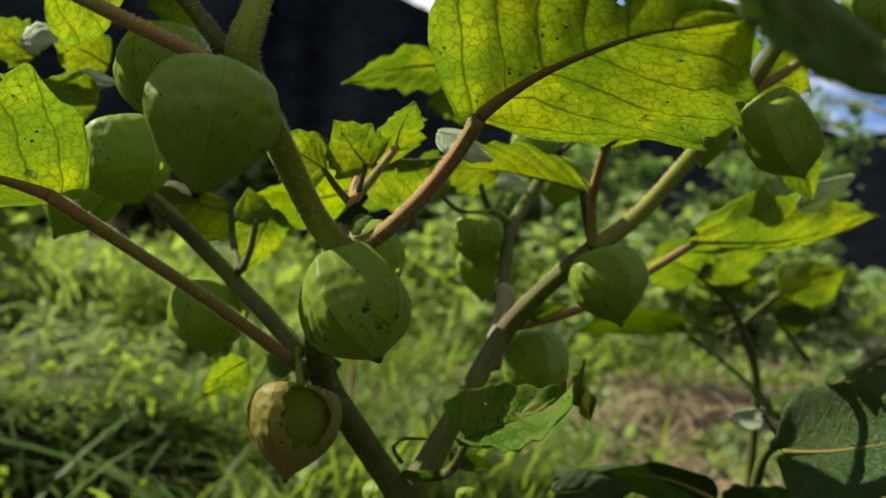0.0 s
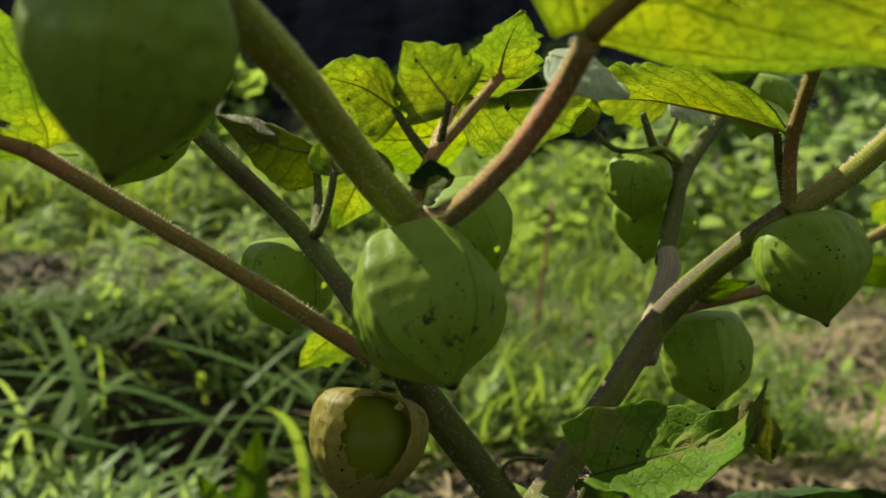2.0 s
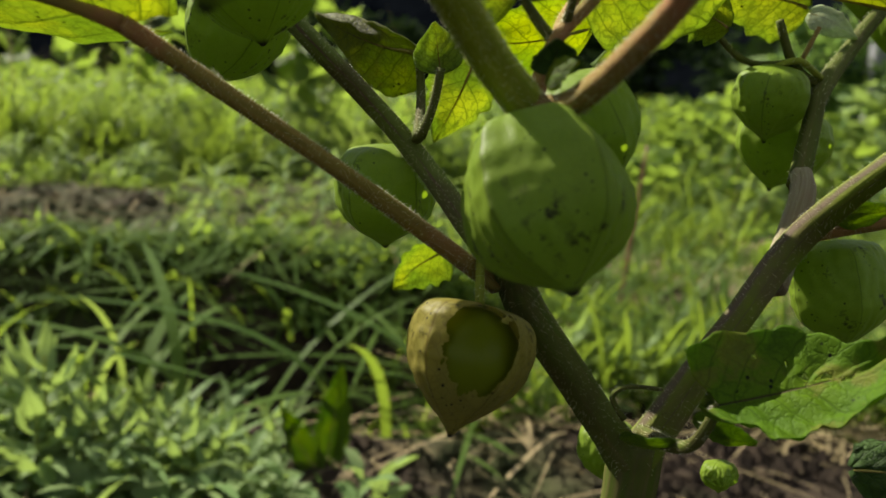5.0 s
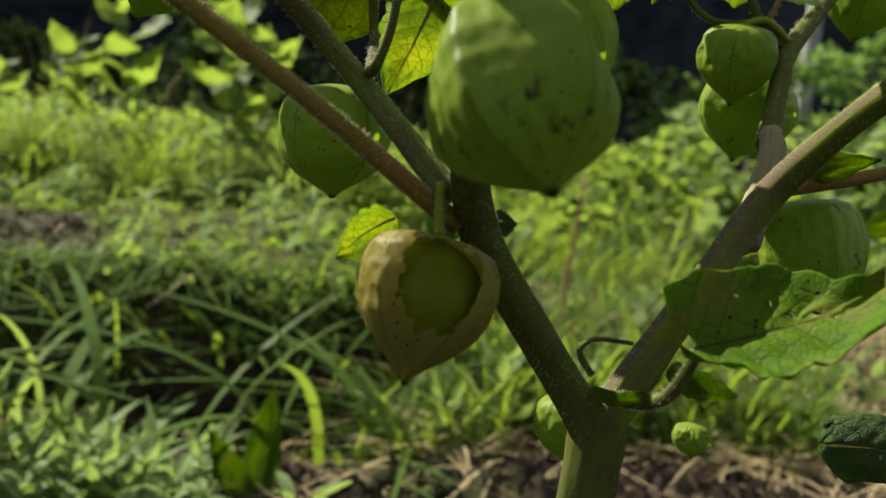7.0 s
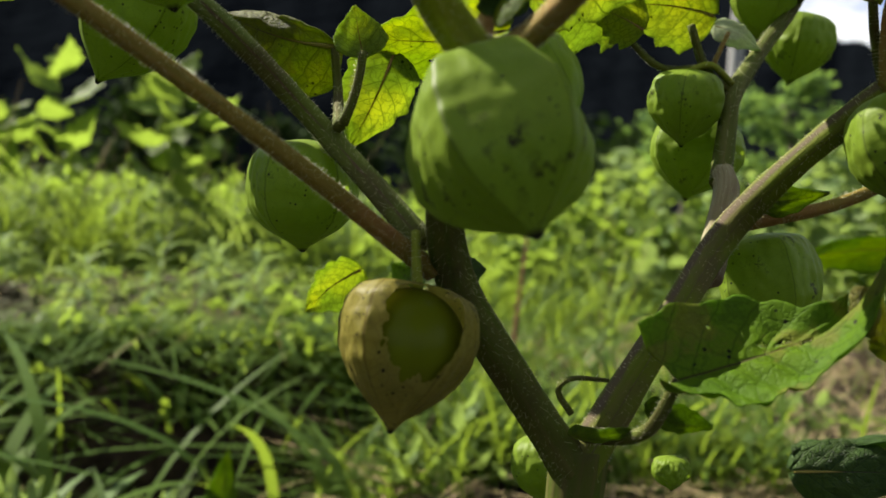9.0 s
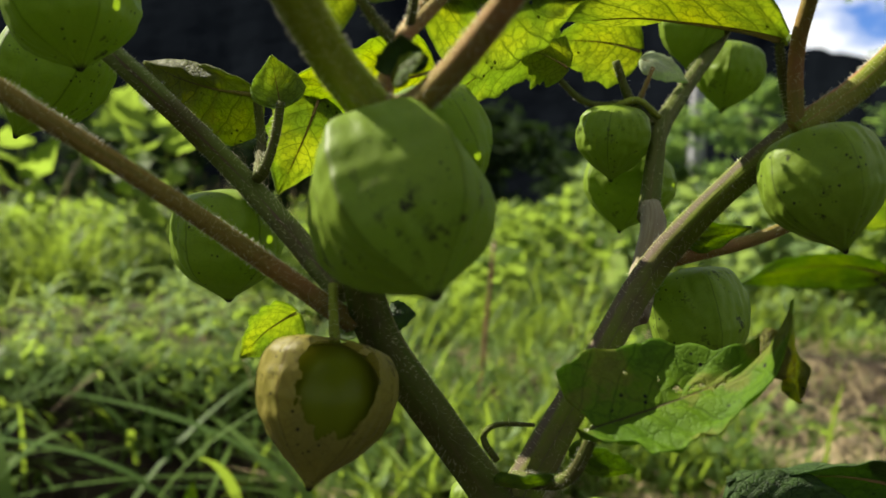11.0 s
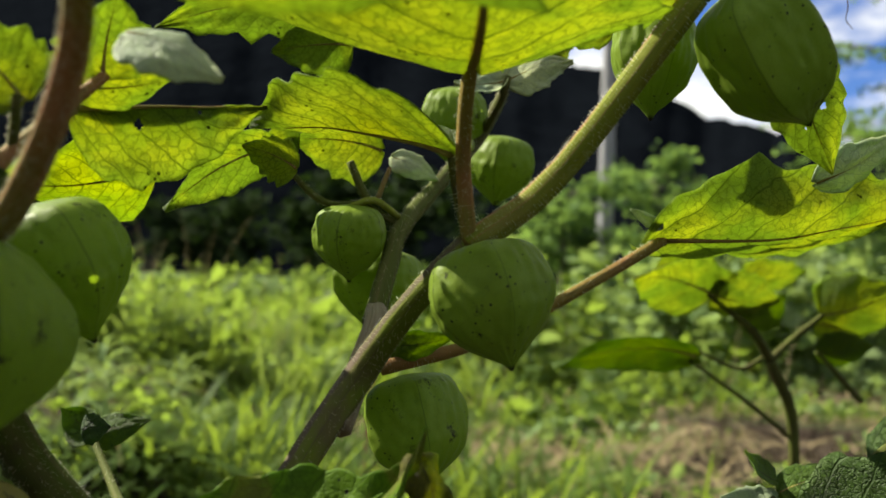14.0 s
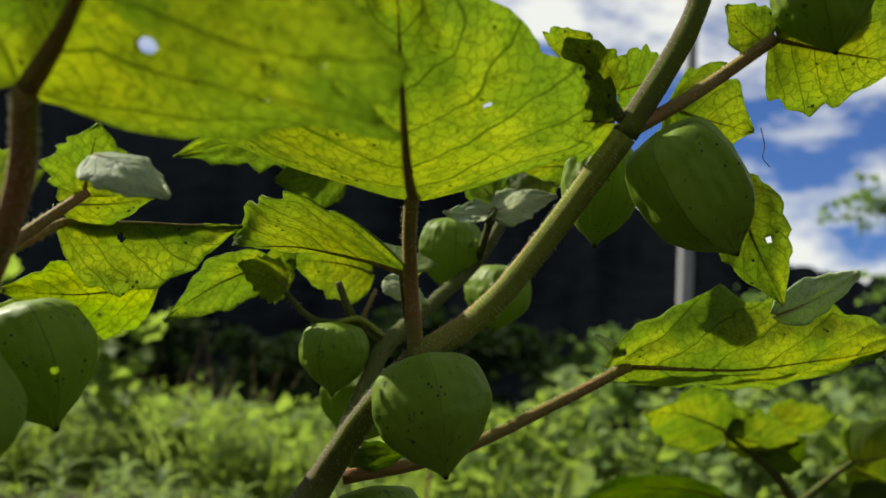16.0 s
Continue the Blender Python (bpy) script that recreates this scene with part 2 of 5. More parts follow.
HUSK = husk_material("husk_green", (0.100, 0.162, 0.018), (0.29, 0.45, 0.015), 0.28, 0.95)
HUSK_DRY = husk_material("husk_straw", (0.155, 0.148, 0.034), (0.40, 0.36, 0.06), 0.42, 1.0, (0.10, 0.065, 0.016), 0.6)
STEM = stem_material("stem_green", (0.12, 0.16, 0.015), (0.19, 0.21, 0.03), (0.10, 0.095, 0.02))
STEM_DARK = stem_material("stem_dark", (0.050, 0.074, 0.010), (0.075, 0.072, 0.022), (0.045, 0.034, 0.016))
STEM_GROOVED = stem_material("stem_grooved", (0.065, 0.095, 0.014), (0.085, 0.10, 0.025), (0.055, 0.045, 0.02), 0.6, (0.075, 0.042, 0.034), 0.95, 0.06)
STEM_PINK = stem_material("stem_pink", (0.20, 0.125, 0.045), (0.155, 0.135, 0.035), (0.26, 0.11, 0.06), 0.8)
STEM_BROWN = stem_material("stem_brown", (0.18, 0.125, 0.035), (0.13, 0.115, 0.025), (0.23, 0.10, 0.05), 0.6)
STEM_RIB = stem_material("leaf_rib", (0.20, 0.17, 0.045), (0.17, 0.16, 0.04), (0.21, 0.11, 0.05), 0.2)
STEM_FLUSH = stem_material("stem_flush", (0.085, 0.12, 0.012), (0.10, 0.115, 0.02), (0.085, 0.06, 0.036), 0.6, (0.075, 0.052, 0.042), 0.76, 0.07)
STEM_PALE = stem_material("stem_pale", (0.22, 0.20, 0.13), (0.13, 0.11, 0.06), (0.17, 0.125, 0.085), 0.5)
LEAF_OLIVE = leaf_material("leaf_olive", (0.10, 0.125, 0.02), (0.38, 0.42, 0.03), (0.12, 0.10, 0.03), (0.14, 0.1, 0.05), 0.52, 0.9, 6.0, 300.0, 0.3)
STEM_YELLOW = stem_material("stem_yellow", (0.17, 0.19, 0.025), (0.12, 0.15, 0.02), (0.19, 0.14, 0.05), 0.4, (0.27, 0.085, 0.075), 0.76, 0.055)


def plain(name, color, rough=0.6, scale=120.0, vary=0.35, bump=0.3, dist=0.001, amount=0.0, glow=None, spec=0.4):
    k = Mat(name)
    obj = k.coords()
    n = k.noise(scale, 5, vec=obj)
    col = k.mix(k.math("MULTIPLY", n, vary * 2), color, tuple(c * 0.4 for c in color))
    return k.finish(col, rough, k.bump(n, bump, dist), glow or color, amount, spec)


BERRY = plain("berry_skin", (0.10, 0.125, 0.006), 0.3, 90, 0.25, 0.1, 0.0004, 0.25, (0.2, 0.19, 0.01), 0.08)
HAIR = plain("stem_hair", (0.55, 0.55, 0.42), 0.5, 50, 0.1, 0.0, 0.0001, 0.4, (0.7, 0.7, 0.5))
CONCRETE = plain("concrete_pole", (0.20, 0.20, 0.21), 0.8, 6, 0.2)
RED_STALK = plain("red_stalk", (0.16, 0.045, 0.03), 0.6, 200, 0.3)


def soil_material():
    k = Mat("soil")
    obj = k.coords()
    n1, n2, n3 = k.noise(1.4, 6, vec=obj), k.noise(14, 8, 0.65, vec=obj), k.noise(90, 6, 0.7, vec=obj)
    earth = k.mix(k.ramp(n2, 0.35, 0.7), (0.010, 0.008, 0.006), (0.058, 0.042, 0.030))
    straw = k.mix(n3, (0.26, 0.20, 0.12), (0.11, 0.09, 0.05))
    col = k.mix(k.math("MULTIPLY", k.ramp(n3, 0.57, 0.66), 0.3), earth, straw)
    moss = k.mix(n3, (0.04, 0.075, 0.015), (0.075, 0.11, 0.03))
    sep = k.n.new("ShaderNodeSeparateXYZ")
    k.link(obj, sep.inputs[0])
    far = k.ramp(k.math("MULTIPLY", sep.outputs["Y"], 0.1), 0.35, 0.9)
    col = k.mix(k.math("MULTIPLY", k.math("MAXIMUM", k.math("MULTIPLY", k.ramp(n1, 0.5, 0.62), 0.35), far), 0.9), col, moss)
    h = k.math("ADD", n2, k.math("MULTIPLY", n3, 0.6))
    return k.finish(col, 0.9, k.bump(h, 0.9, 0.02), None, 0.0, 0.06)


SOIL = soil_material()


def blade_material(name, a, b, glow, amount=0.4, rough=0.5):
    """Small leaves and blades in great number: each its own tint."""
    k = Mat(name)
    g = k.n.new("ShaderNodeNewGeometry")
    col = k.mix(g.outputs["Random Per Island"], a, b)
    col = k.mix(k.math("MULTIPLY", k.noise(30, 3, vec=k.coords()), 0.4), col, tuple(c * 0.5 for c in a))
    return k.finish(col, rough, None, glow, amount, 0.04)


GRASS = blade_material("grass_blade", (0.038, 0.074, 0.015), (0.082, 0.128, 0.03), (0.22, 0.31, 0.03))
STRAW = blade_material("dry_straw", (0.24, 0.19, 0.10), (0.34, 0.27, 0.16), (0.3, 0.25, 0.12), 0.25)
WEED = blade_material("weed_leaf", (0.045, 0.085, 0.018), (0.095, 0.135, 0.032), (0.225, 0.325, 0.04), 0.5)
# paler copies of GRASS and WEED, sunlit brightness put into the colour
GRASS_SUNLIT = blade_material("grass_sunlit", (0.085, 0.135, 0.04), (0.15, 0.205, 0.075), (0.30, 0.40, 0.07))
WEED_SUNLIT = blade_material("weed_sunlit", (0.10, 0.165, 0.06), (0.18, 0.24, 0.10), (0.23, 0.32, 0.07), 0.4)
# tree foliage darkened in its colour to stand for the far trees' shade
FAR_SHADE_LEAF = blade_material("far_foliage_shade", (0.014, 0.024, 0.010), (0.024, 0.04, 0.014), (0.02, 0.04, 0.006), 0.2, 1.0)
TREE_LEAF = blade_material("tree_leaf", (0.05, 0.10, 0.03), (0.09, 0.15, 0.05), (0.2, 0.32, 0.06), 0.4)
BARK = plain("bark", (0.09, 0.075, 0.06), 0.9, 12, 0.4, 0.6, 0.02)


# ---- helpers of the scene ----
def ease(a, b, v):
    """0 below a, 1 above b, smooth between."""
    t = min(1.0, max(0.0, (v - a) / (b - a)))
    return t * t * (3 - 2 * t)


def part(name, data, material, parent=None, label=""):
    """Links a bmesh or a mesh as one mesh object, under its thing or part."""
    if isinstance(data, bmesh.types.BMesh):
        mesh = bpy.data.meshes.new(name)
        data.to_mesh(mesh)
        data.free()
    else:
        mesh = data
    if not mesh.materials:
        mesh.materials.append(material)
    ob = new(name, mesh)
    ob.parent = parent
    return tagged(ob, label)


def mesh_of(name, verts, faces, uvs=None, smooth=True):
    """A mesh from arrays worked out by the functions below; uvs: one pair for each vertex."""
    me = bpy.data.meshes.new(name)
    me.from_pydata([tuple(v) for v in verts], [], [tuple(f) for f in faces])
    if uvs is not None:
        layer = me.uv_layers.new(name="UVMap")
        idx = np.zeros(len(me.loops), dtype=np.int32)
        me.loops.foreach_get("vertex_index", idx)
        layer.data.foreach_set("uv", np.asarray(uvs, dtype=np.float32)[idx].ravel())
    if smooth:
        me.polygons.foreach_set("use_smooth", [True] * len(me.polygons))
    me.update()
    return me


def spline(points, radii, step=0.003):
    """A smooth line through a few points, with its radii."""
    p = np.array(points, dtype=float)
    r = np.array(radii, dtype=float)
    ext = np.vstack([2 * p[0] - p[1], p, 2 * p[-1] - p[-2]])
    out, rad = [], []
    for i in range(len(p) - 1):
        a, b, c, d = ext[i], ext[i + 1], ext[i + 2], ext[i + 3]
        n = max(3, int(np.linalg.norm(c - b) / step))
        for t in np.arange(n) / n:
            out.append(0.5 * (2 * b + (c - a) * t + (2 * a - 5 * b + 4 * c - d) * t * t + (3 * b - a - 3 * c + d) * t ** 3))
            rad.append(r[i] + (r[i + 1] - r[i]) * t)
    return np.vstack([out, p[-1:]]), np.array(rad + [r[-1]])


def tube_mesh(name, points, radii, sides=14, ridge=0.08, seed=0, step=0.003):
    """A stem: round with soft lengthwise ridges and slightly uneven thickness, closed at both ends."""
    c, r = spline(points, radii, step)
    n = len(c)
    tan = np.gradient(c, axis=0)
    tan /= np.linalg.norm(tan, axis=1, keepdims=True)
    ref = np.array((0.31, -0.9, 0.3))
    verts, uvs, faces = [], [], []
    length = 0.0
    for i in range(n):
        u = ref - tan[i] * ref.dot(tan[i])
        u /= np.linalg.norm(u)
        ref = u
        w = np.cross(tan[i], u)
        length += np.linalg.norm(c[i] - c[i - 1]) if i else 0
        for k in range(sides):
            a = 2 * math.pi * k / sides
            q = r[i] * (1 + ridge * math.cos(5 * a + seed) + 0.05 * noise.noise(Vector((length * 90 + seed, k * 0.8, seed))))
            verts.append(c[i] + q * (math.cos(a) * u + math.sin(a) * w))
            uvs.append((k / sides, length * 10))
    for i in range(n - 1):
        for k in range(sides):
            a, b = i * sides + k, i * sides + (k + 1) % sides
            faces.append((a, b, b + sides, a + sides))
    faces += [tuple(range(sides - 1, -1, -1)), tuple((n - 1) * sides + k for k in range(sides))]
    return mesh_of(name, verts, faces, uvs)


def stem(name, points, radii, material, parent, label="", hairs=0, seed=1, length=0.0013):
    """A stem or petiole (radii in mm) and the fine hairs on it."""
    radii = [x * 0.001 for x in radii]
    ob = part(name, tube_mesh(name, points, radii, seed=seed), material, parent, label)
    if hairs:
        rng = np.random.default_rng(seed)
        c, r = spline(points, radii, 0.001)
        verts, faces = [], []
        for _ in range(int(hairs * 1.7)):
            i = rng.integers(1, len(c) - 1)
            t = c[i + 1] - c[i - 1]
            t /= np.linalg.norm(t)
            d = rng.normal(size=3)
            d -= t * d.dot(t)
            d /= np.linalg.norm(d)
            s = np.cross(d, t) * 0.00005
            root = c[i] + d * r[i] * 0.96
            tip = root + (d + t * rng.normal() * 0.3) * length * rng.uniform(0.4, 1.2)
            b = len(verts)
            verts += [root - s, root + s, root + t * 0.00008, tip]
            faces += [(b, b + 1, b + 3), (b + 1, b + 2, b + 3), (b + 2, b, b + 3)]
        tagged(part("hair", mesh_of("hair", verts, faces), HAIR, ob, "fine pale hairs"), kind="stuff")
    return ob


HUSK_U = np.array((0, 0.03, 0.09, 0.18, 0.3, 0.45, 0.58, 0.7, 0.8, 0.88, 0.94, 1.0))
HUSK_R = np.array((0.06, 0.38, 0.66, 0.87, 0.98, 1.0, 0.92, 0.75, 0.52, 0.28, 0.10, 0.012))


def smooth_profile(values):
    """The profile on a fine grid, rounded off."""
    fine = np.interp(np.linspace(0, 1, 401), HUSK_U, np.array(values))
    k = np.exp(-np.linspace(-2.5, 2.5, 41) ** 2)
    k /= k.sum()
    pad = np.concatenate([-fine[20:0:-1] + 2 * fine[0], fine, 2 * fine[-1] - fine[-2:-22:-1]])
    return np.maximum(np.convolve(pad, k, "valid"), 0.012)


def husk_mesh(name, top, tip, width, spin=0.0, seed=0, sharp=0.6, hole=None, belly=None):
    """A five-ribbed lantern husk that hangs from top to tip. hole: (angle, angle half, from, to) torn out of the skin."""
    top, tip = Vector(top), Vector(tip)
    axis = tip - top
    h = axis.length
    axis.normalize()
    u = axis.orthogonal().normalized()
    u = (Vector((0, -1, 0)) - axis * axis.dot(Vector((0, -1, 0)))).normalized()
    w = axis.cross(u)
    na, nh = (280, 220) if hole else (180, 64)
    profile = smooth_profile(HUSK_R if belly is None else belly)
    verts, uvs, faces = [], [], []
    for i in range(nh + 1):
        s = i / nh
        s = 0.5 - 0.5 * math.cos(math.pi * s) if not hole else s
        base = float(np.interp(s * 400, np.arange(401), profile)) * width / 2
        dip = 0.035 * h * math.exp(-((s - 0.13) / 0.1) ** 2)
        for k in range(na):
            a = 2 * math.pi * k / na
            f = 5 * (a / (2 * math.pi) + spin)
            flat = math.cos(math.pi / 5) / math.cos((f % 1.0 - 0.5) * 2 * math.pi / 5)
            crease = 1 - sharp * (1 - flat) * (0.55 + 0.45 * min(1.0, s * 2.5))
            fold = 1 - 0.012 * math.exp(-((abs(((f + 0.5) % 1.0) - 0.5)) / 0.025) ** 2)
            lump = 1 + 0.035 * noise.noise(Vector((math.cos(a) * 1.4 + seed, math.sin(a) * 1.4, s * 3)))
            r = base * crease * fold * lump + 0.0006 * noise.noise(Vector((math.cos(a) * 5, math.sin(a) * 5 + seed, s * 9)))
            p = top + axis * (s * h - dip * min(1.0, base / (width * 0.3))) + (u * math.cos(a) + w * math.sin(a)) * max(r, 0.0003)
            verts.append(p)
            uvs.append((k / na + spin, s))
    for i in range(nh):
        for k in range(na):
            if hole:
                a = (k + 0.5) / na * 360
                a = (a - hole[0] + 180) % 360 - 180
                s = (i + 0.5) / nh
                ragged = 0.24 * noise.noise(Vector((a * 0.09 + seed, s * 11, 3.1))) + 0.08 * noise.noise(Vector((a * 0.3, s * 30, 1.7)))
                if ((a / hole[1]) ** 2) ** 1.3 + abs((s - (hole[2] + hole[3]) / 2) / ((hole[3] - hole[2]) / 2)) ** 2.6 < 1 + ragged * 3:
                    continue
            a, b = i * na + k, i * na + (k + 1) % na
            faces.append((a, b, b + na, a + na))
    return mesh_of(name, verts, faces, uvs)


def husk(top, tip, width, parent, spin=0.0, seed=0, label="", material=None, stalk=None, **more):
    ob = part("husk", husk_mesh("husk", top, tip, width, spin, seed, **more), material or HUSK, parent, label)
    if stalk:
        stem("stalk", stalk + [Vector(top) + (Vector(tip) - Vector(top)) * 0.03], [1.3] * len(stalk) + [1.5], STEM, ob, "thin green stalk", 60, seed)
    return ob


LEAF_U = np.array((0, 0.02, 0.06, 0.13, 0.22, 0.33, 0.45, 0.58, 0.7, 0.82, 0.92, 1.0))
LEAF_W = np.array((0.12, 0.42, 0.70, 0.90, 1.0, 0.99, 0.92, 0.79, 0.60, 0.37, 0.16, 0.02))


def leaf_mesh(name, base, tip, side, half, arch=0.1, fold=0.2, teeth=0.14, seed=0, holes=(), curl=0.0, nu=44, nv=12, wave=0.05, halves=(1.0, 1.0), bite=0.0, side2=None, cut=0.0, short=0.0, lobe=0.16):
    """An ovate toothed leaf. side: which way the first half spreads; arch: rise of the midrib; fold: both halves sink away
    from the midrib; curl: the tip turns over; halves: width of the first and the second half."""
    base, tip, side = Vector(base), Vector(tip), Vector(side)
    x = tip - base
    length = x.length
    x.normalize()
    side = (side - x * side.dot(x)).normalized()
    nrm = x.cross(side)
    other = -side
    if side2 is not None:
        other = Vector(side2)
        other = (other - x * other.dot(x)).normalized()
    n_other = -x.cross(other)
    up = (nrm + n_other).normalized()
    verts, uvs, faces = [], [], []
    for i in range(nu + 1):
        u = i / nu
        for j in range(-nv, nv + 1):
            v = j / nv
            prof = float(np.interp(u, LEAF_U, LEAF_W))
            h = half * prof * (halves[0] if v > 0 else halves[1])
            if v > 0:
                h *= 1 - cut * max(0.0, 1 - u / 0.45)
            else:
                h *= 1 - short * min(1.0, max(0.0, (u - 0.4) / 0.2))
            n = 3.6 + 0.7 * (seed % 3)
            ph = (u * n + (0.35 if v > 0 else 0.0) + 0.5 * noise.noise(Vector((u * 3, seed * 1.3, 2.0 * (v > 0))))) % 1.0
            tooth = teeth * (1.6 * min(ph / 0.72, (1 - ph) / 0.28) - 0.4) * min(1.0, prof * 2) * (0.7 + 0.8 * noise.noise(Vector((u * 5, seed, 9.0)))) + 0.03 * noise.noise(Vector((u * 24, seed, 4.0 * (v > 0)))) + bite * noise.noise(Vector((u * 6, 7.7 + seed, 3.0 * (v > 0))))
            h *= 1 + tooth * abs(v) ** 2 - teeth * 0.2
            reach = 0.10 * length * abs(v) ** 1.5 * (1 - u) - lobe * length * (1 - u) ** 6 * abs(v)
            bend = arch * length * math.sin(math.pi * min(1.0, u ** 0.85)) - curl * length * max(0.0, u - 0.55) ** 2 * 4
            q = (u - 0.30 * abs(v) ** 1.15) * 6
            quilt = 0.009 * length * (abs(math.sin(math.pi * (q + 0.5)))) * min(1.0, abs(v) * 4) * (1 - abs(v) ** 6)
            rip = wave * length * noise.noise(Vector((u * 3 + seed * 1.7, v * 2.2 + seed, 0.5))) * (0.35 + abs(v)) + 0.35 * wave * length * abs(v) ** 3 * noise.noise(Vector((u * 11, v * 3, seed)))
            z = bend - fold * h * abs(v) ** 1.4 + quilt + rip
            verts.append(base + x * (u * length + reach * 0.6) + (side * (h * v) if v > 0 else other * (h * -v)) + (nrm if v > 0 else n_other if v < 0 else up) * (z - bend) + up * bend)
            uvs.append((u, 0.5 + 0.5 * v))
    m = 2 * nv + 1
    for i in range(nu):
        for j in range(2 * nv):
            u, v = (i + 0.5) / nu, (j + 0.5) / nv - 1
            if any(((u - a) / c) ** 2 + ((v - b) / d) ** 2 < 1 + 0.5 * noise.noise(Vector((u * 30, v * 20, 1))) for a, b, c, d in holes):
                continue
            a = i * m + j
            faces.append((a, a + 1, a + m + 1, a + m))
    me = mesh_of(name, verts, faces, uvs)
    return me


def leaf(base, tip, side, half, parent, material=None, label="", rib=None, rib_material=None, **more):
    """A leaf blade with its raised midrib, which goes on from the stalk. rib: the midrib's radius at the base, in mm."""
    me = leaf_mesh("leaf", base, tip, side, half, **more)
    ob = part("leaf", me, material or LEAF, parent, label)
    sol = ob.modifiers.new("thickness", "SOLIDIFY")
    sol.thickness = 0.00035
    length = (Vector(tip) - Vector(base)).length
    if length > 0.02:
        nu, nv = more.get("nu", 44), more.get("nv", 12)
        m = 2 * nv + 1
        line = [me.vertices[int(nu * u) * m + nv].co.copy() for u in (0.0, 0.08, 0.2, 0.35, 0.5, 0.65, 0.82)]
        r = (rib or min(1.5, 14 * length + 0.3)) * 0.001
        part("midrib", tube_mesh("midrib", line, [r * k for k in (1.0, 0.85, 0.62, 0.45, 0.32, 0.22, 0.1)], 8, 0.04, 1, 0.004), rib_material or STEM_RIB, ob)
    return ob


def curled_leaf(parent, material, label):
    """A leaf folded like a trough: one half leans back and up, the other hangs forward and turns up at its far end."""
    verts, uvs, faces = [], [], []
    nu, nv = 90, 26
    base, bend, end = Vector((0.0500, 0.0400, 0.4622)), Vector((0.0700, 0.0350, 0.4700)), Vector((0.0900, 0.0300, 0.4800))
    for i in range(nu + 1):
        u = i / nu
        mid = base.lerp(bend, u).lerp(bend.lerp(end, u), u)
        turn = ease(0.55, 1.0, u)
        fore = Vector((0.05, -0.75, -0.60)).lerp(Vector((0.35, -0.55, 0.75)), turn).normalized()
        back = Vector((-0.40, 0.55, 0.72)).lerp(Vector((0.05, 0.90, 0.35)), ease(0.1, 0.8, u)).normalized()
        for j in range(-nv, nv + 1):
            v = j / nv
            if v >= 0:
                w = 0.0205 * min(1.0, 0.42 + 2.2 * u) * (1 - 0.25 * ease(0.85, 1.0, u))
                way = fore
            else:
                w = 0.0135 * min(1.0, 0.70 + 2.0 * u) * (1 - 0.85 * ease(0.45, 0.9, u))
                way = back
            edge = 1 + 0.10 * noise.noise(Vector((u * 7, 3.0 * (v > 0), 5.0))) + 0.05 * noise.noise(Vector((u * 22, 3.0 * (v > 0), 1.0)))
            reach = -0.007 * (1 - u) ** 5 * abs(v) ** 0.7
            cup = 0.006 * abs(v) ** 3
            rip = 0.0020 * noise.noise(Vector((u * 5, v * 3, 2.0))) * abs(v) + 0.0012 * abs(math.sin(math.pi * (u * 6 - abs(v) * 1.5))) * min(1.0, abs(v) * 4)
            lift = Vector((0, 0, 1)) if v < 0 else Vector((-0.2, 0.2, 0.95))
            verts.append(mid + way * (w * abs(v) * edge) + Vector((reach, 0, 0)) + lift * (cup + rip))
            uvs.append((u, 0.5 + 0.5 * v))
    m = 2 * nv + 1
    for i in range(nu):
        for j in range(2 * nv):
            u, v = (i + 0.5) / nu, (j + 0.5) / nv - 1
            if any(((u - a) / c) ** 2 + ((v - b) / d) ** 2 < 1 + 0.6 * noise.noise(Vector((u * 30, v * 20, 1))) for a, b, c, d in ((0.62, -0.12, 0.05, 0.06), (0.52, -0.2, 0.03, 0.05), (0.74, 0.05, 0.04, 0.05), (0.3, -0.72, 0.012, 0.03), (0.45, -0.5, 0.012, 0.03))):
                continue
            a = i * m + j
            faces.append((a, a + 1, a + m + 1, a + m))
    ob = part("leaf", mesh_of("leaf", verts, faces, uvs), material, parent, label)
    ob.modifiers.new("thickness", "SOLIDIFY").thickness = 0.00035
    return ob


# ---- the fruiting plant ----
FORK = (0.043, 0.096, 0.432)
NODE_K = (-0.0119, 0.0265, 0.5400)
NODE_R = (0.1145, 0.0600, 0.5440)
NODE_T = (-0.0578, -0.0468, 0.5924)
NODE_U = (0.1668, 0.0268, 0.6137)

plant = tagged(new("physalis_plant"), "leafy green husk-fruit plant with hairy forking stems, in weedy soil", "plant")

stem("main_stem", [(0.030, 0.125, -0.02), (0.036, 0.112, 0.16), (0.039, 0.104, 0.34), (0.042, 0.098, 0.428)], [9.5, 9, 8.6, 9.2], STEM_DARK, plant, "dark thick hairy main stem", 500, 2)
stem("branch", [(0.0420, 0.0980, 0.4184), (0.0280, 0.0940, 0.4364), (0.0135, 0.0880, 0.4558), (-0.0053, 0.0765, 0.4820), (-0.0125, 0.058, 0.508), NODE_K], [7.4, 6.0, 5.9, 5.9, 5.2, 5.0], STEM_DARK, plant, "dark green hairy branch", 1500, 3)
stem("branch", [(0.042, 0.098, 0.420), (0.0695, 0.0967, 0.4705), (0.0900, 0.1026, 0.5006), (0.1015, 0.0803, 0.5249), NODE_R], [7.2, 5.1, 5.3, 4.2, 4.4], STEM_FLUSH, plant, "dark green branch with a purple flush", 1400, 4)
stem("branch", [NODE_R, (0.138, 0.0525, 0.5655), NODE_U], [4.1, 3.6, 3.6], STEM_YELLOW, plant, "yellow-green branch with a pink stripe", 1500, 25)
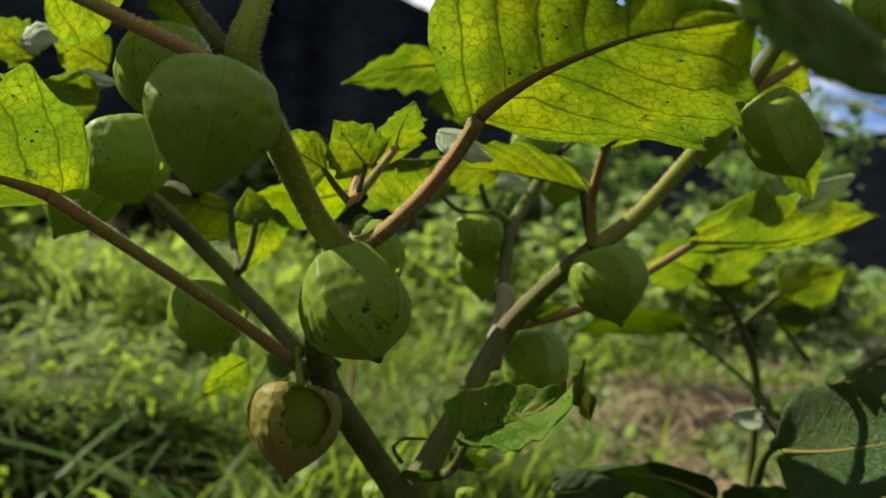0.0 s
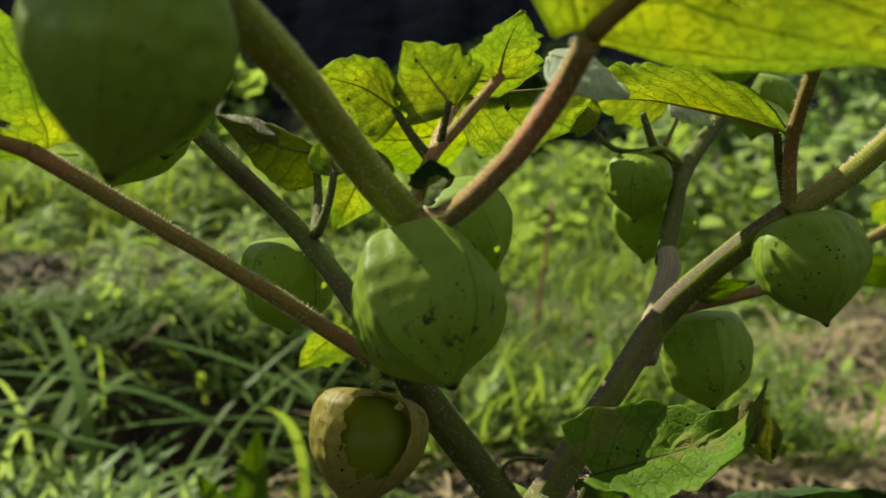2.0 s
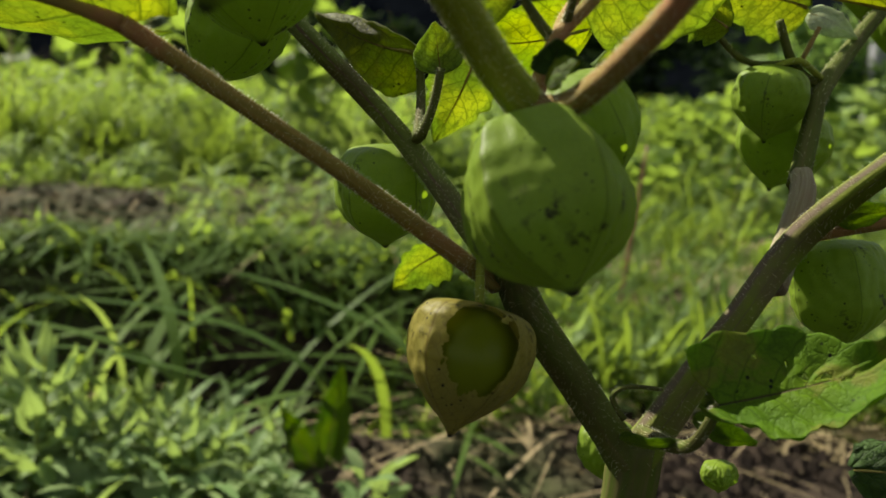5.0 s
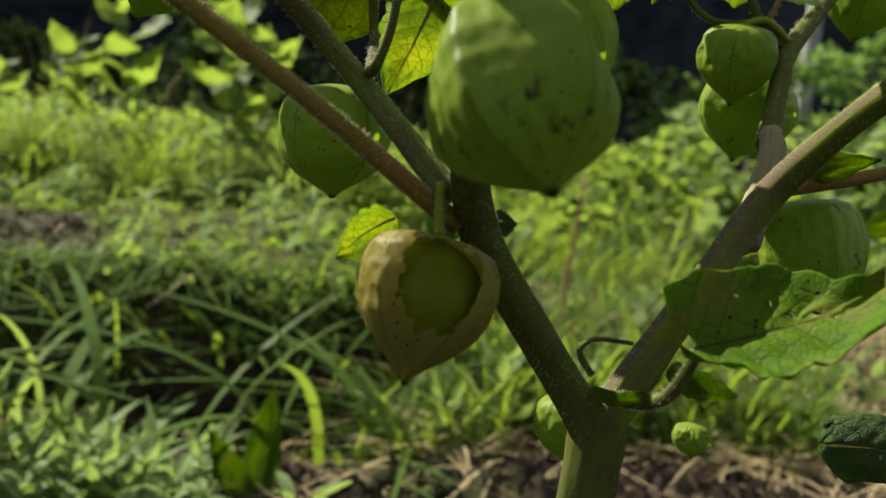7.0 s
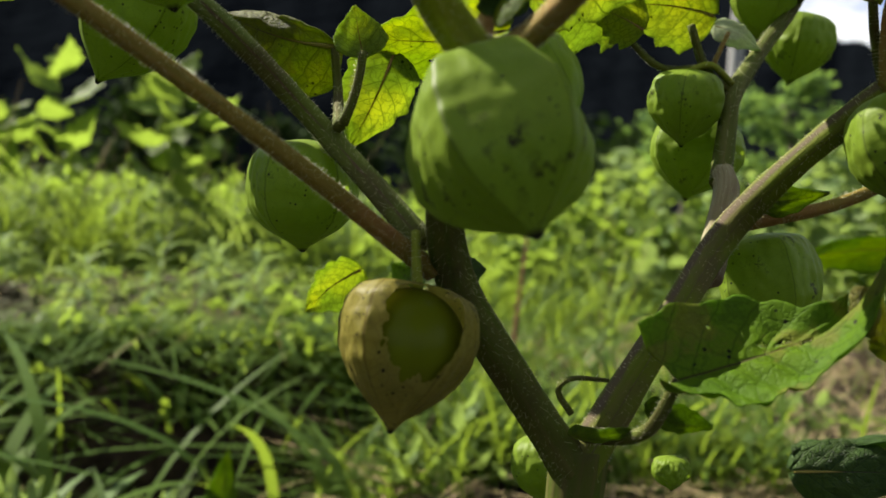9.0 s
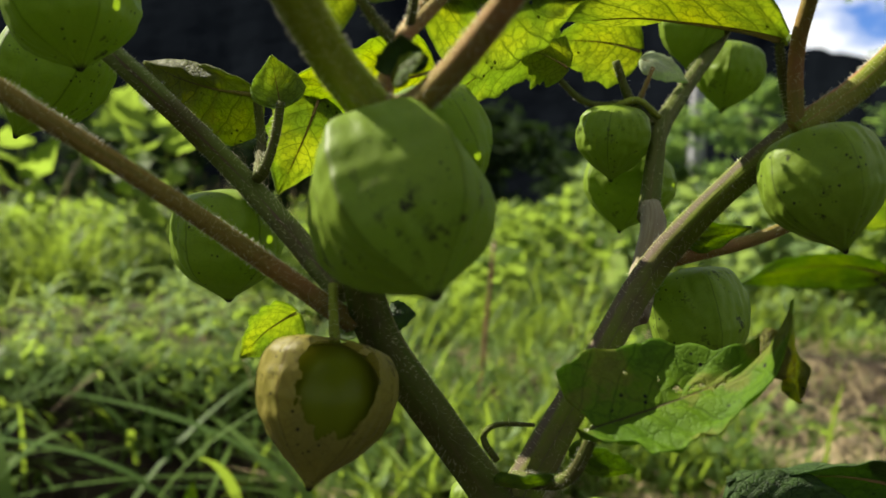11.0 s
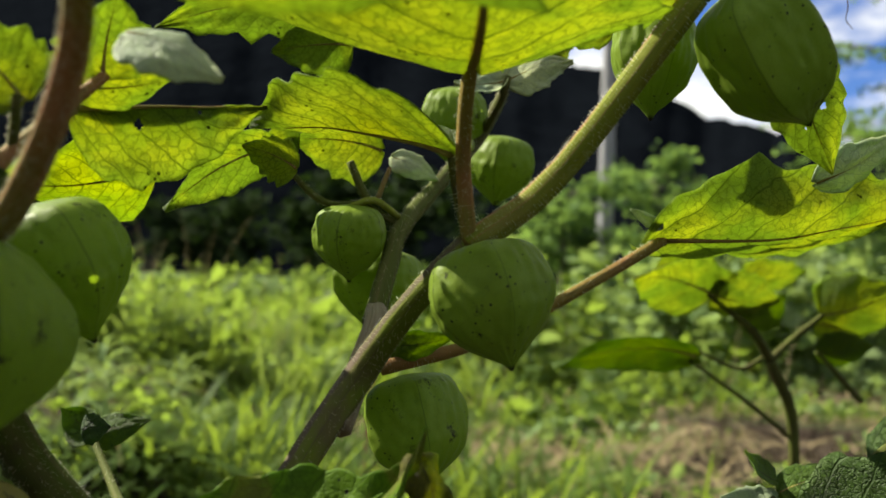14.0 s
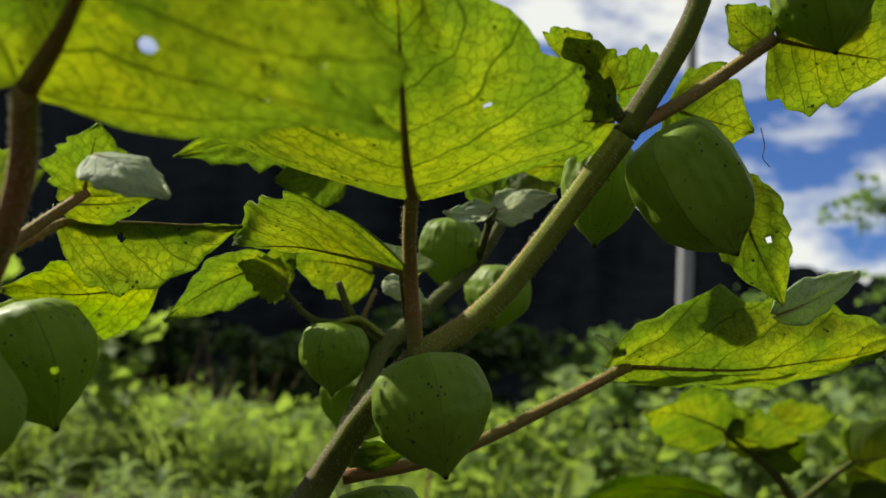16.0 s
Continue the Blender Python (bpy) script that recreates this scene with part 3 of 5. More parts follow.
stem("branch", [(0.0832, 0.1022, 0.4844), (0.0985, 0.1250, 0.5130), (0.1015, 0.1350, 0.5215)], [5.2, 4.6, 4.2], STEM_PALE, plant, "pale scarred knee of a woody branch", 150, 26)
stem("branch", [(0.1000, 0.1330, 0.5170), (0.1090, 0.1500, 0.5400), (0.1157, 0.1618, 0.5544), (0.139, 0.187, 0.578), (0.162, 0.205, 0.603), (0.178, 0.215, 0.632)], [4.0, 3.6, 3.8, 3.2, 2.9, 2.4], STEM_DARK, plant, "grey-brown woody branch", 700, 5)
stem("branch", [NODE_K, (-0.0236, 0.018, 0.552), (-0.0427, -0.014, 0.5756), NODE_T, (-0.0544, -0.0479, 0.6107), (-0.0515, -0.0405, 0.64)], [5.2, 4.8, 4.7, 4.9, 4.0, 3.6], STEM, plant, "thick pale green hairy stem", 2500, 6)
stem("branch", [(-0.0152, 0.0777, 0.4925), (-0.0451, 0.1105, 0.5247), (-0.0799, 0.1086, 0.5574), (-0.1159, 0.1392, 0.5867), (-0.1442, 0.1696, 0.6009)], [4.0, 3.7, 3.5, 3.2, 3.0], STEM_GROOVED, plant, "dark grooved hairy branch", 1800, 7)
stem("branch", [NODE_U, (0.1819, 0.0132, 0.6495), (0.1866, 0.0093, 0.690)], [3.8, 3.2, 3.0], STEM_FLUSH, plant, "", 300, 8)

stem("petiole", [NODE_K, (-0.0024, 0.0150, 0.5423), (0.0085, -0.0056, 0.5563), (0.0158, -0.0228, 0.5710), (0.0188, -0.0395, 0.5836)], [3.4, 3.1, 2.8, 2.7, 2.4], STEM_PINK, plant, "pink-flushed hairy leaf stalk", 1300, 9)
stem("petiole", [(-0.0126, 0.0729, 0.4849), (-0.0590, 0.0545, 0.5175), (-0.1158, 0.0348, 0.5539)], [3.1, 2.5, 2.5], STEM_BROWN, plant, "brownish pink leaf stalk", 1500, 10)
stem("petiole", [(0.0985, 0.1075, 0.5035), (0.135, 0.108, 0.5135), (0.175, 0.107, 0.535), (0.2031, 0.1086, 0.5512)], [2.6, 2.2, 2.1, 2.1], STEM_BROWN, plant, "pink-flushed leaf stalk", 700, 11)
stem("petiole", [NODE_R, (0.1103, 0.0546, 0.5651), (0.1067, 0.0421, 0.5797), (0.1053, 0.0336, 0.5899)], [2.4, 2.2, 2.1, 2.0], STEM_BROWN, plant, "", 300, 12)
stem("petiole", [NODE_R, (0.1105, 0.061, 0.558), (0.1080, 0.0600, 0.5695)], [1.7, 1.4, 1.3], STEM_DARK, plant, "", 150, 13)
stem("petiole", [NODE_U, (0.186, 0.020, 0.627), (0.2080, 0.0148, 0.6453)], [2.3, 2.0, 1.9], STEM_PINK, plant, "", 250, 14)
stem("petiole", [(-0.0676, -0.0561, 0.5899), (-0.0861, -0.0500, 0.5982), (-0.1089, -0.0424, 0.6089)], [2.2, 2.1, 2.0], STEM_BROWN, plant, "", 400, 15)
stem("petiole", [NODE_T, (-0.0650, -0.0423, 0.5991), (-0.0757, -0.0366, 0.6124), (-0.0856, -0.0291, 0.6215)], [2.6, 2.6, 2.4, 2.2], STEM_DARK, plant, "", 300, 16)
stem("petiole", [FORK, (0.0458, 0.0532, 0.4442), (0.0499, 0.0410, 0.4618)], [2.6, 1.9, 1.5], STEM_DARK, plant, "", 250, 17)
stem("twig", [(-0.041, 0.1036, 0.5264), (-0.0413, 0.1328, 0.5400), (-0.0432, 0.1337, 0.5555)], [1.9, 1.6, 1.4], STEM_DARK, plant, "", 120, 18)
stem("twig", [(-0.040, 0.1010, 0.5270), (-0.0365, 0.1014, 0.5379), (-0.0346, 0.1016, 0.5502)], [1.6, 1.4, 1.3], STEM_DARK, plant, "", 120, 19)
stem("shoot", [NODE_K, (-0.0085, 0.0300, 0.5500), (-0.0060, 0.0314, 0.5575), (0.0028, 0.0364, 0.5680), (0.0143, 0.0440, 0.5819)], [2.6, 2.2, 1.9, 1.7, 1.4], STEM_PINK, plant, "pink-flushed young shoot", 300, 20)
stem("petiole", [(-0.0070, 0.0322, 0.5570), (-0.0118, 0.0355, 0.5630), (-0.0168, 0.0379, 0.5702)], [1.5, 1.3, 1.1], STEM_DARK, plant, "", 100, 21)
stem("petiole", [(-0.0040, 0.0330, 0.5600), (-0.0023, 0.0275, 0.5726)], [1.2, 1.0], STEM_DARK, plant, "", 80, 22)
stem("shoot", [(0.1157, 0.1618, 0.5544), (0.1020, 0.1582, 0.5623), (0.0928, 0.1544, 0.5784)], [1.9, 1.8, 1.5], STEM_DARK, plant, "", 120, 23)
stem("twig", [(0.1031, 0.1579, 0.5635), (0.0845, 0.1627, 0.5628), (0.0685, 0.1659, 0.5768)], [1.2, 1.3, 1.2], STEM_DARK, plant, "", 80, 27)
stem("twig", [(0.1042, 0.1576, 0.5635), (0.1089, 0.1555, 0.5772)], [1.0, 0.8], STEM_PINK, plant, "", 60, 28)
stem("shoot", [(0.0196, 0.1227, 0.4487), (0.0091, 0.1661, 0.4550), (-0.0007, 0.1933, 0.4666)], [2.0, 1.6, 1.3], STEM_DARK, plant, "", 120, 29)
stem("twig", [(0.0306, 0.0710, 0.4450), (0.0264, 0.0720, 0.4515), (0.0304, 0.0715, 0.4555), (0.0424, 0.0745, 0.4546)], [1.0, 0.9, 0.8, 0.6], STEM_DARK, plant, "", 30, 30)
stem("twig", [(0.162, 0.205, 0.603), (0.1570, 0.1636, 0.6113), (0.1587, 0.1619, 0.6188)], [1.9, 1.7, 1.4], STEM_DARK, plant, "", 60, 31)
stem("twig", [(0.1650, 0.0250, 0.6176), (0.1592, 0.0246, 0.6250), (0.1450, 0.0253, 0.6339)], [1.6, 1.3, 1.0], STEM_DARK, plant, "", 80, 32)
stem("twig", [(0.1650, 0.0250, 0.6176), (0.1556, 0.0238, 0.6216), (0.1466, 0.0230, 0.6227)], [1.4, 1.2, 1.0], STEM_DARK, plant, "", 80, 33)

# husks
CONE = (0.10, 0.34, 0.55, 0.75, 0.91, 1.0, 0.99, 0.88, 0.67, 0.40, 0.16, 0.02)
HEART = (0.10, 0.40, 0.65, 0.86, 0.98, 1.0, 0.90, 0.72, 0.51, 0.31, 0.14, 0.02)
FULL = (0.08, 0.45, 0.72, 0.90, 0.98, 1.0, 0.97, 0.86, 0.65, 0.38, 0.15, 0.02)
husk((-0.0138, 0.0220, 0.5375), (-0.0006, 0.0, 0.4988), 0.0455, plant, 0.095, 1, "plump pale green husk speckled with dirt", sharp=1.05, belly=CONE)
husk((-0.0018, 0.0482, 0.5492), (0.0137, 0.0527, 0.5150), 0.0362, plant, 0.08, 2, "green husk in shade behind another")
husk((-0.0641, -0.0552, 0.5900), (-0.0703, -0.0604, 0.5515), 0.0390, plant, 0.0, 3, "large green husk hanging from a stem node", sharp=0.7, belly=HEART)
husk((-0.0947, 0.0794, 0.5880), (-0.0872, 0.0717, 0.5520), 0.0385, plant, 0.3, 4, "green husk with black specks", belly=FULL)
husk((-0.1018, 0.1345, 0.5789), (-0.1220, 0.1363, 0.5376), 0.0400, plant, 0.1, 5, "dark green husk in shade")
husk((-0.0779, -0.0060, 0.6080), (-0.0800, -0.0150, 0.5745), 0.0340, plant, 0.7, 6, "green husk half hidden")
husk((-0.0523, 0.1238, 0.5229), (-0.0507, 0.1251, 0.4851), 0.0400, plant, 0.5, 7, "dark green husk behind the branches", belly=FULL)
husk((0.0943, 0.1555, 0.5620), (0.0950, 0.1608, 0.5316), 0.0310, plant, 0.12, 8, "small green husk", stalk=[(0.1140, 0.1600, 0.5580), (0.103, 0.156, 0.5640)])
husk((0.1125, 0.1829, 0.5470), (0.1074, 0.1824, 0.5109), 0.0420, plant, 0.6, 9, "dark green husk behind a branch")
husk((0.1150, 0.0560, 0.5445), (0.1243, 0.0477, 0.5090), 0.0380, plant, 0.0, 10, "heart-shaped green husk with a sharp tip", sharp=0.45)
husk((0.1102, 0.1206, 0.5000), (0.1178, 0.1147, 0.4615), 0.0380, plant, 0.4, 11, "dark green husk nibbled at one side", belly=FULL)
husk((0.1760, 0.0225, 0.6150), (0.2039, 0.0271, 0.5807), 0.0360, plant, 0.06, 12, "plump green husk with a lit rib", belly=FULL, sharp=0.9)
husk((0.1716, 0.0590, 0.6219), (0.1687, 0.0554, 0.5841), 0.0280, plant, 0.8, 13, "slim pale green husk")
husk((0.1817, 0.2333, 0.6062), (0.1785, 0.2364, 0.5708), 0.0370, plant, 0.33, 14, "green husk")
husk((0.2129, 0.0021, 0.6652), (0.2219, 0.0055, 0.6386), 0.0300, plant, 0.5, 15, "green husk high on the plant")
husk((0.1473, 0.2043, 0.6223), (0.1485, 0.2109, 0.5856), 0.0330, plant, 0.2, 17, "green husk in shade among leaves")
husk((0.0394, 0.1356, 0.4214), (0.0414, 0.1337, 0.3957), 0.0260, plant, 0.2, 18, "pale husk low behind the stem")
husk((0.0628, 0.0732, 0.4325), (0.0637, 0.0724, 0.4219), 0.0125, plant, 0.2, 19, "small young husk")
torn = husk((-0.0179, 0.0610, 0.4815), (-0.0247, 0.0500, 0.4436), 0.0410, plant, 0.08, 16, "straw-brown husk torn open", HUSK_DRY, [(-0.0187, 0.0675, 0.4965), (-0.0186, 0.0645, 0.489)], sharp=0.5, hole=(-3, 32, 0.04, 0.64), belly=(0.14, 0.56, 0.80, 0.95, 1.0, 0.96, 0.84, 0.65, 0.43, 0.22, 0.09, 0.02))
bm = bmesh.new()
bmesh.ops.create_uvsphere(bm, u_segments=32, v_segments=20, radius=0.0152)
bmesh.ops.translate(bm, verts=bm.verts, vec=(-0.0205, 0.0548, 0.4665))
for f in bm.faces:
    f.smooth = True
part("berry", bm, BERRY, torn, "dull olive-green berry")

# leaves
leaf((0.0188, -0.0395, 0.5836), (0.050, -0.137, 0.5975), (1.0, 0.05, -0.30), 0.060, plant, LEAF, "large yellow-green leaf with insect holes", rib=2.3, rib_material=STEM_BROWN, arch=0.12, fold=0.08, seed=1, cut=0.35, nu=170, nv=60, halves=(1.0, 0.72), teeth=0.16, side2=(-0.75, 0.2, 0.6), holes=((0.22, 0.30, 0.022, 0.035), (0.36, 0.62, 0.02, 0.03), (0.44, 0.74, 0.018, 0.024), (0.40, 0.86, 0.018, 0.022), (0.26, 0.72, 0.02, 0.026), (0.42, -0.6, 0.035, 0.07), (0.62, -0.35, 0.018, 0.03)))
leaf((-0.1158, 0.0348, 0.5539), (-0.192, 0.002, 0.562), (0.25, -0.55, 0.8), 0.042, plant, LEAF, "lit yellow-green leaf with small holes", rib=2.5, rib_material=STEM_BROWN, arch=0.04, fold=-0.05, seed=2, lobe=0.36, nu=130, nv=40, side2=(0, 0.9, -0.2), holes=((0.10, 0.16, 0.025, 0.04), (0.3, 0.6, 0.01, 0.02)))
leaf((0.1053, 0.0336, 0.5899), (0.088, -0.040, 0.627), (-0.9, 0.25, -0.1), 0.056, plant, LEAF, "large lit leaf with a dark midrib", rib=1.6, rib_material=STEM_BROWN, arch=0.12, fold=0.25, seed=3, nu=130, nv=40, halves=(1.0, 0.85), holes=((0.5, -0.5, 0.012, 0.02),))
leaf((0.1080, 0.0600, 0.5695), (0.052, 0.102, 0.581), (-0.4, -0.75, 0.3), 0.036, plant, LEAF, "yellow-green leaf", arch=0.05, fold=0.05, seed=4, side2=(0, 0.9, 0.25))
leaf((0.2031, 0.1086, 0.5512), (0.3203, 0.1017, 0.5716), (0.0, -0.5, 0.85), 0.028, plant, LEAF, "long arching lit leaf with a curled edge", rib=1.3, rib_material=STEM_BROWN, arch=0.07, fold=0.25, seed=5, lobe=0.26, nu=72, nv=18, teeth=0.2, side2=(0, 0.8, -0.5))
leaf((0.2488, 0.0838, 0.5728), (0.2802, 0.0797, 0.5913), (0, -0.3, 0.9), 0.008, plant, LEAF_PALE, "pale turned-up leaf edge", seed=21, nu=24, nv=8)
leaf((0.0985, 0.1120, 0.5110), (0.1235, 0.1000, 0.5155), (0.1, -0.3, 0.9), 0.0055, plant, LEAF_MID, "small curled leaf behind the branch", arch=0.18, seed=61, nu=24, nv=8)
leaf((0.1984, 0.1009, 0.5547), (0.1856, 0.1007, 0.5610), (0, -0.2, 0.9), 0.0025, plant, LEAF_PALE, "", seed=22, nu=12, nv=4)
curled_leaf(plant, LEAF_COARSE, "curled, insect-eaten leaf with a brown torn end")
leaf((0.0930, 0.0285, 0.4895), (0.0995, 0.0290, 0.4710), (0.8, 0.3, 0.3), 0.0062, plant, LEAF_OLIVE, "crinkled withered leaf tip", seed=23, bite=0.5, wave=0.15, nu=30, nv=8)
leaf((-0.0276, 0.1847, 0.4747), (-0.0494, 0.1816, 0.4573), (0, -0.4, 0.9), 0.013, plant, LEAF, "small yellow-green leaf", seed=7, teeth=0.2)
leaf((0.0050, 0.0620, 0.5760), (0.0560, 0.0800, 0.5840), (-0.2, -0.10, -1.0), 0.0215, plant, LEAF, "lit yellow-green leaf with a small hole", seed=8, arch=0.0, fold=-0.15, nu=90, nv=28, halves=(1.0, 0.22), side2=(0, 0.85, 0.25), teeth=0.1, holes=((0.3, 0.22, 0.02, 0.07), (0.62, 0.1, 0.012, 0.04)))
stem("petiole", [(-0.0060, 0.0314, 0.5575), (-0.0030, 0.044, 0.5640), (0.0050, 0.0620, 0.5760)], [1.7, 1.5, 1.3], STEM_PINK, plant, "", 120, 34)
leaf((0.0651, 0.1590, 0.5839), (0.0243, 0.1612, 0.5566), (0.3, -0.5, 0.8), 0.013, plant, LEAF, "yellow-green leaf", seed=9)
leaf((0.0716, 0.1483, 0.5737), (0.0517, 0.1520, 0.5817), (0.2, -0.6, 0.7), 0.010, plant, LEAF, "", seed=59, teeth=0.22)
leaf((0.0195, 0.1521, 0.5703), (-0.0348, 0.1468, 0.5622), (0, 0.6, -0.75), 0.023, plant, LEAF_YELLOW, "yellowing leaf with black holes", seed=10, nu=90, nv=30, halves=(1.0, 0.75), holes=((0.5, 0.5, 0.03, 0.05), (0.36, 0.55, 0.02, 0.04)))
leaf((0.0042, 0.0580, 0.5812), (0.0297, 0.0615, 0.5862), (0, -0.6, 0.75), 0.0095, plant, LEAF, "", seed=11)
leaf((-0.0013, 0.0293, 0.5717), (-0.0156, 0.0267, 0.5878), (0.9, 0, 0.3), 0.012, plant, LEAF, "young toothed leaf", seed=13, teeth=0.25)
leaf((0.0139, 0.0432, 0.5815), (0.0176, 0.0314, 0.5987), (0.9, 0.2, 0.3), 0.011, plant, LEAF, "young toothed leaf", seed=14, teeth=0.25)
leaf((0.0219, 0.0118, 0.5848), (0.0419, 0.0074, 0.5750), (-0.1, 0.7, 0.7), 0.0105, plant, LEAF_PALE, "pale grey-green leaf", seed=15)
leaf((-0.0162, 0.0379, 0.5701), (-0.0412, 0.043, 0.579), (0.1, -0.75, 0.65), 0.0150, plant, LEAF, "young lit leaf behind a stem", seed=16, nu=60, nv=18, teeth=0.12)
leaf((-0.0065, 0.0237, 0.5486), (-0.0072, 0.0186, 0.5566), (0.9, 0, 0.1), 0.006, plant, LEAF_SHADE, "small dark leaf", seed=18, nu=20, nv=6)
leaf((-0.0088, 0.0192, 0.5469), (-0.0025, 0.0118, 0.5514), (0.2, 0.2, 0.9), 0.004, plant, LEAF, "", seed=19, nu=20, nv=6)
leaf((-0.0432, 0.1337, 0.5559), (-0.0845, 0.1616, 0.5695), (0.0, 0.5, -0.8), 0.023, plant, LEAF_OLIVE, "olive-green ageing leaf with dark specks", seed=20, halves=(1.0, 0.3), teeth=0.05)
leaf((-0.0216, 0.1504, 0.5576), (-0.0358, 0.1616, 0.5228), (0.9, 0, 0.2), 0.014, plant, LEAF, "", seed=24)
leaf((-0.0347, 0.1015, 0.5488), (-0.0381, 0.1078, 0.5650), (0.9, 0, 0.2), 0.0085, plant, LEAF, "small round leaf", seed=25, teeth=0.04)
leaf((-0.0007, 0.1933, 0.4666), (0.0214, 0.1844, 0.4748), (0, 0.3, 0.9), 0.007, plant, LEAF_MID, "small green leaf", seed=26, teeth=0.04, nu=24, nv=8)
leaf((-0.0007, 0.1933, 0.4666), (-0.0144, 0.2025, 0.4769), (0, 0.3, 0.9), 0.008, plant, LEAF_MID, "small green leaf", seed=27, teeth=0.04, nu=24, nv=8)
leaf((0.0301, 0.0679, 0.4401), (0.0481, 0.0579, 0.4447), (0, -0.6, 0.6), 0.004, plant, LEAF_MID, "small green leaf", seed=28, nu=24, nv=8)
leaf((0.0503, 0.0628, 0.4494), (0.0670, 0.0547, 0.4462), (0, -0.6, 0.6), 0.007, plant, LEAF_MID, "small green leaf", seed=29, nu=24, nv=8)
leaf((0.1467, 0.0251, 0.6335), (0.1515, 0.0171, 0.6391), (0.8, 0, -0.4), 0.010, plant, LEAF, "", seed=30, teeth=0.2)
leaf((0.1602, 0.0248, 0.6234), (0.1439, 0.0168, 0.6365), (0.7, -0.6, 0.3), 0.011, plant, LEAF, "young leaf against the sky", seed=31, teeth=0.22)
leaf((0.1626, 0.0256, 0.6170), (0.1382, 0.0237, 0.6157), (0, 0.6, -0.75), 0.0130, plant, LEAF, "young leaf against the sky", seed=32, teeth=0.22)
leaf((0.1872, 0.0417, 0.6301), (0.2143, 0.0382, 0.6246), (0, -0.6, 0.75), 0.0169, plant, LEAF, "young leaf against the sky", seed=33, teeth=0.22)
leaf((0.1673, 0.0346, 0.6306), (0.1840, 0.0352, 0.6406), (0, -0.6, 0.75), 0.0117, plant, LEAF, "", seed=34, teeth=0.2)
leaf((0.2168, 0.0604, 0.6138), (0.2403, 0.0640, 0.5733), (0.8, -0.5, 0.2), 0.013, plant, LEAF, "drooping leaf with small holes", seed=35, holes=((0.5, 0.4, 0.02, 0.08), (0.6, -0.3, 0.02, 0.07)))
leaf((0.2066, 0.0172, 0.6451), (0.1929, 0.0157, 0.6542), (0.6, 0, 0.7), 0.009, plant, LEAF, "", seed=36)
leaf((0.2099, 0.0164, 0.6462), (0.2501, 0.0133, 0.6436), (0, -0.6, 0.75), 0.0208, plant, LEAF, "", seed=37, teeth=0.2)
leaf((0.2431, 0.0369, 0.6617), (0.2634, 0.0332, 0.6633), (0, 0.6, -0.75), 0.0182, plant, LEAF, "", seed=38, teeth=0.2)
leaf((0.1589, 0.1622, 0.6169), (0.1851, 0.1560, 0.6270), (0, 0.4, 0.7), 0.010, plant, LEAF_PALE, "pale crinkled young leaf", seed=39, wave=0.1)
leaf((0.1576, 0.1623, 0.6175), (0.1367, 0.1661, 0.6159), (0, 0.4, 0.6), 0.007, plant, LEAF_PALE, "", seed=40, wave=0.1)
leaf((0.1616, 0.1703, 0.6262), (0.1451, 0.1710, 0.6377), (0.7, 0.2, 0.5), 0.012, plant, LEAF, "", seed=41, wave=0.1)
leaf((0.1687, 0.1787, 0.6303), (0.1936, 0.1725, 0.6413), (0.2, 0.2, 0.8), 0.012, plant, LEAF, "", seed=42, wave=0.1)
leaf((0.1903, 0.1311, 0.6333), (0.1631, 0.1382, 0.6311), (0, -0.6, 0.75), 0.008, plant, LEAF, "", seed=43)
leaf((0.0742, 0.1756, 0.5834), (0.0600, 0.1788, 0.5875), (0, -0.6, 0.75), 0.0156, plant, LEAF, "", seed=44)
leaf((0.1070, 0.1658, 0.5850), (0.0709, 0.1749, 0.5883), (0, -0.6, 0.6), 0.018, plant, LEAF, "", seed=45)
leaf((0.1153, 0.1844, 0.5851), (0.1347, 0.1800, 0.5760), (0, 0.3, 0.8), 0.006, plant, LEAF_PALE, "", seed=46, nu=24, nv=8)
leaf((-0.1065, 0.1360, 0.6011), (-0.1303, 0.1334, 0.6088), (0, -0.6, 0.75), 0.0130, plant, LEAF, "", seed=47)
leaf((-0.1028, 0.1453, 0.6216), (-0.1278, 0.1430, 0.6304), (0, -0.6, 0.75), 0.0156, plant, LEAF, "", seed=48, teeth=0.2)
leaf((-0.1170, 0.1395, 0.6125), (-0.0957, 0.1324, 0.6108), (0, 0.2, 0.9), 0.005, plant, LEAF_PALE, "", seed=49, nu=24, nv=8)
leaf((-0.1361, 0.1564, 0.6241), (-0.1557, 0.1523, 0.6396), (0.7, 0.2, 0.5), 0.012, plant, LEAF, "", seed=50, teeth=0.2)
leaf((-0.1402, 0.1472, 0.6285), (-0.1180, 0.1398, 0.6348), (0, 0.2, 0.9), 0.007, plant, LEAF_PALE, "", seed=51, nu=24, nv=8)
leaf((-0.1097, -0.0422, 0.6096), (-0.0883, 0.0350, 0.6456), (0, -0.7, 0.65), 0.042, plant, LEAF, "broad lit leaf over the top husks", seed=52, halves=(1.0, 0.5), nu=60, nv=18)
leaf((-0.0733, -0.0121, 0.6190), (-0.0851, -0.0082, 0.6139), (0, -0.6, 0.75), 0.0130, plant, LEAF, "", seed=53)
leaf((0.0753, 0.1596, 0.6424), (0.0178, 0.1788, 0.6303), (0, -0.6, 0.75), 0.0143, plant, LEAF, "", seed=54, teeth=0.3)
leaf((0.0910, 0.1544, 0.6237), (0.0619, 0.1641, 0.6208), (0, -0.6, 0.75), 0.0130, plant, LEAF, "", seed=55)
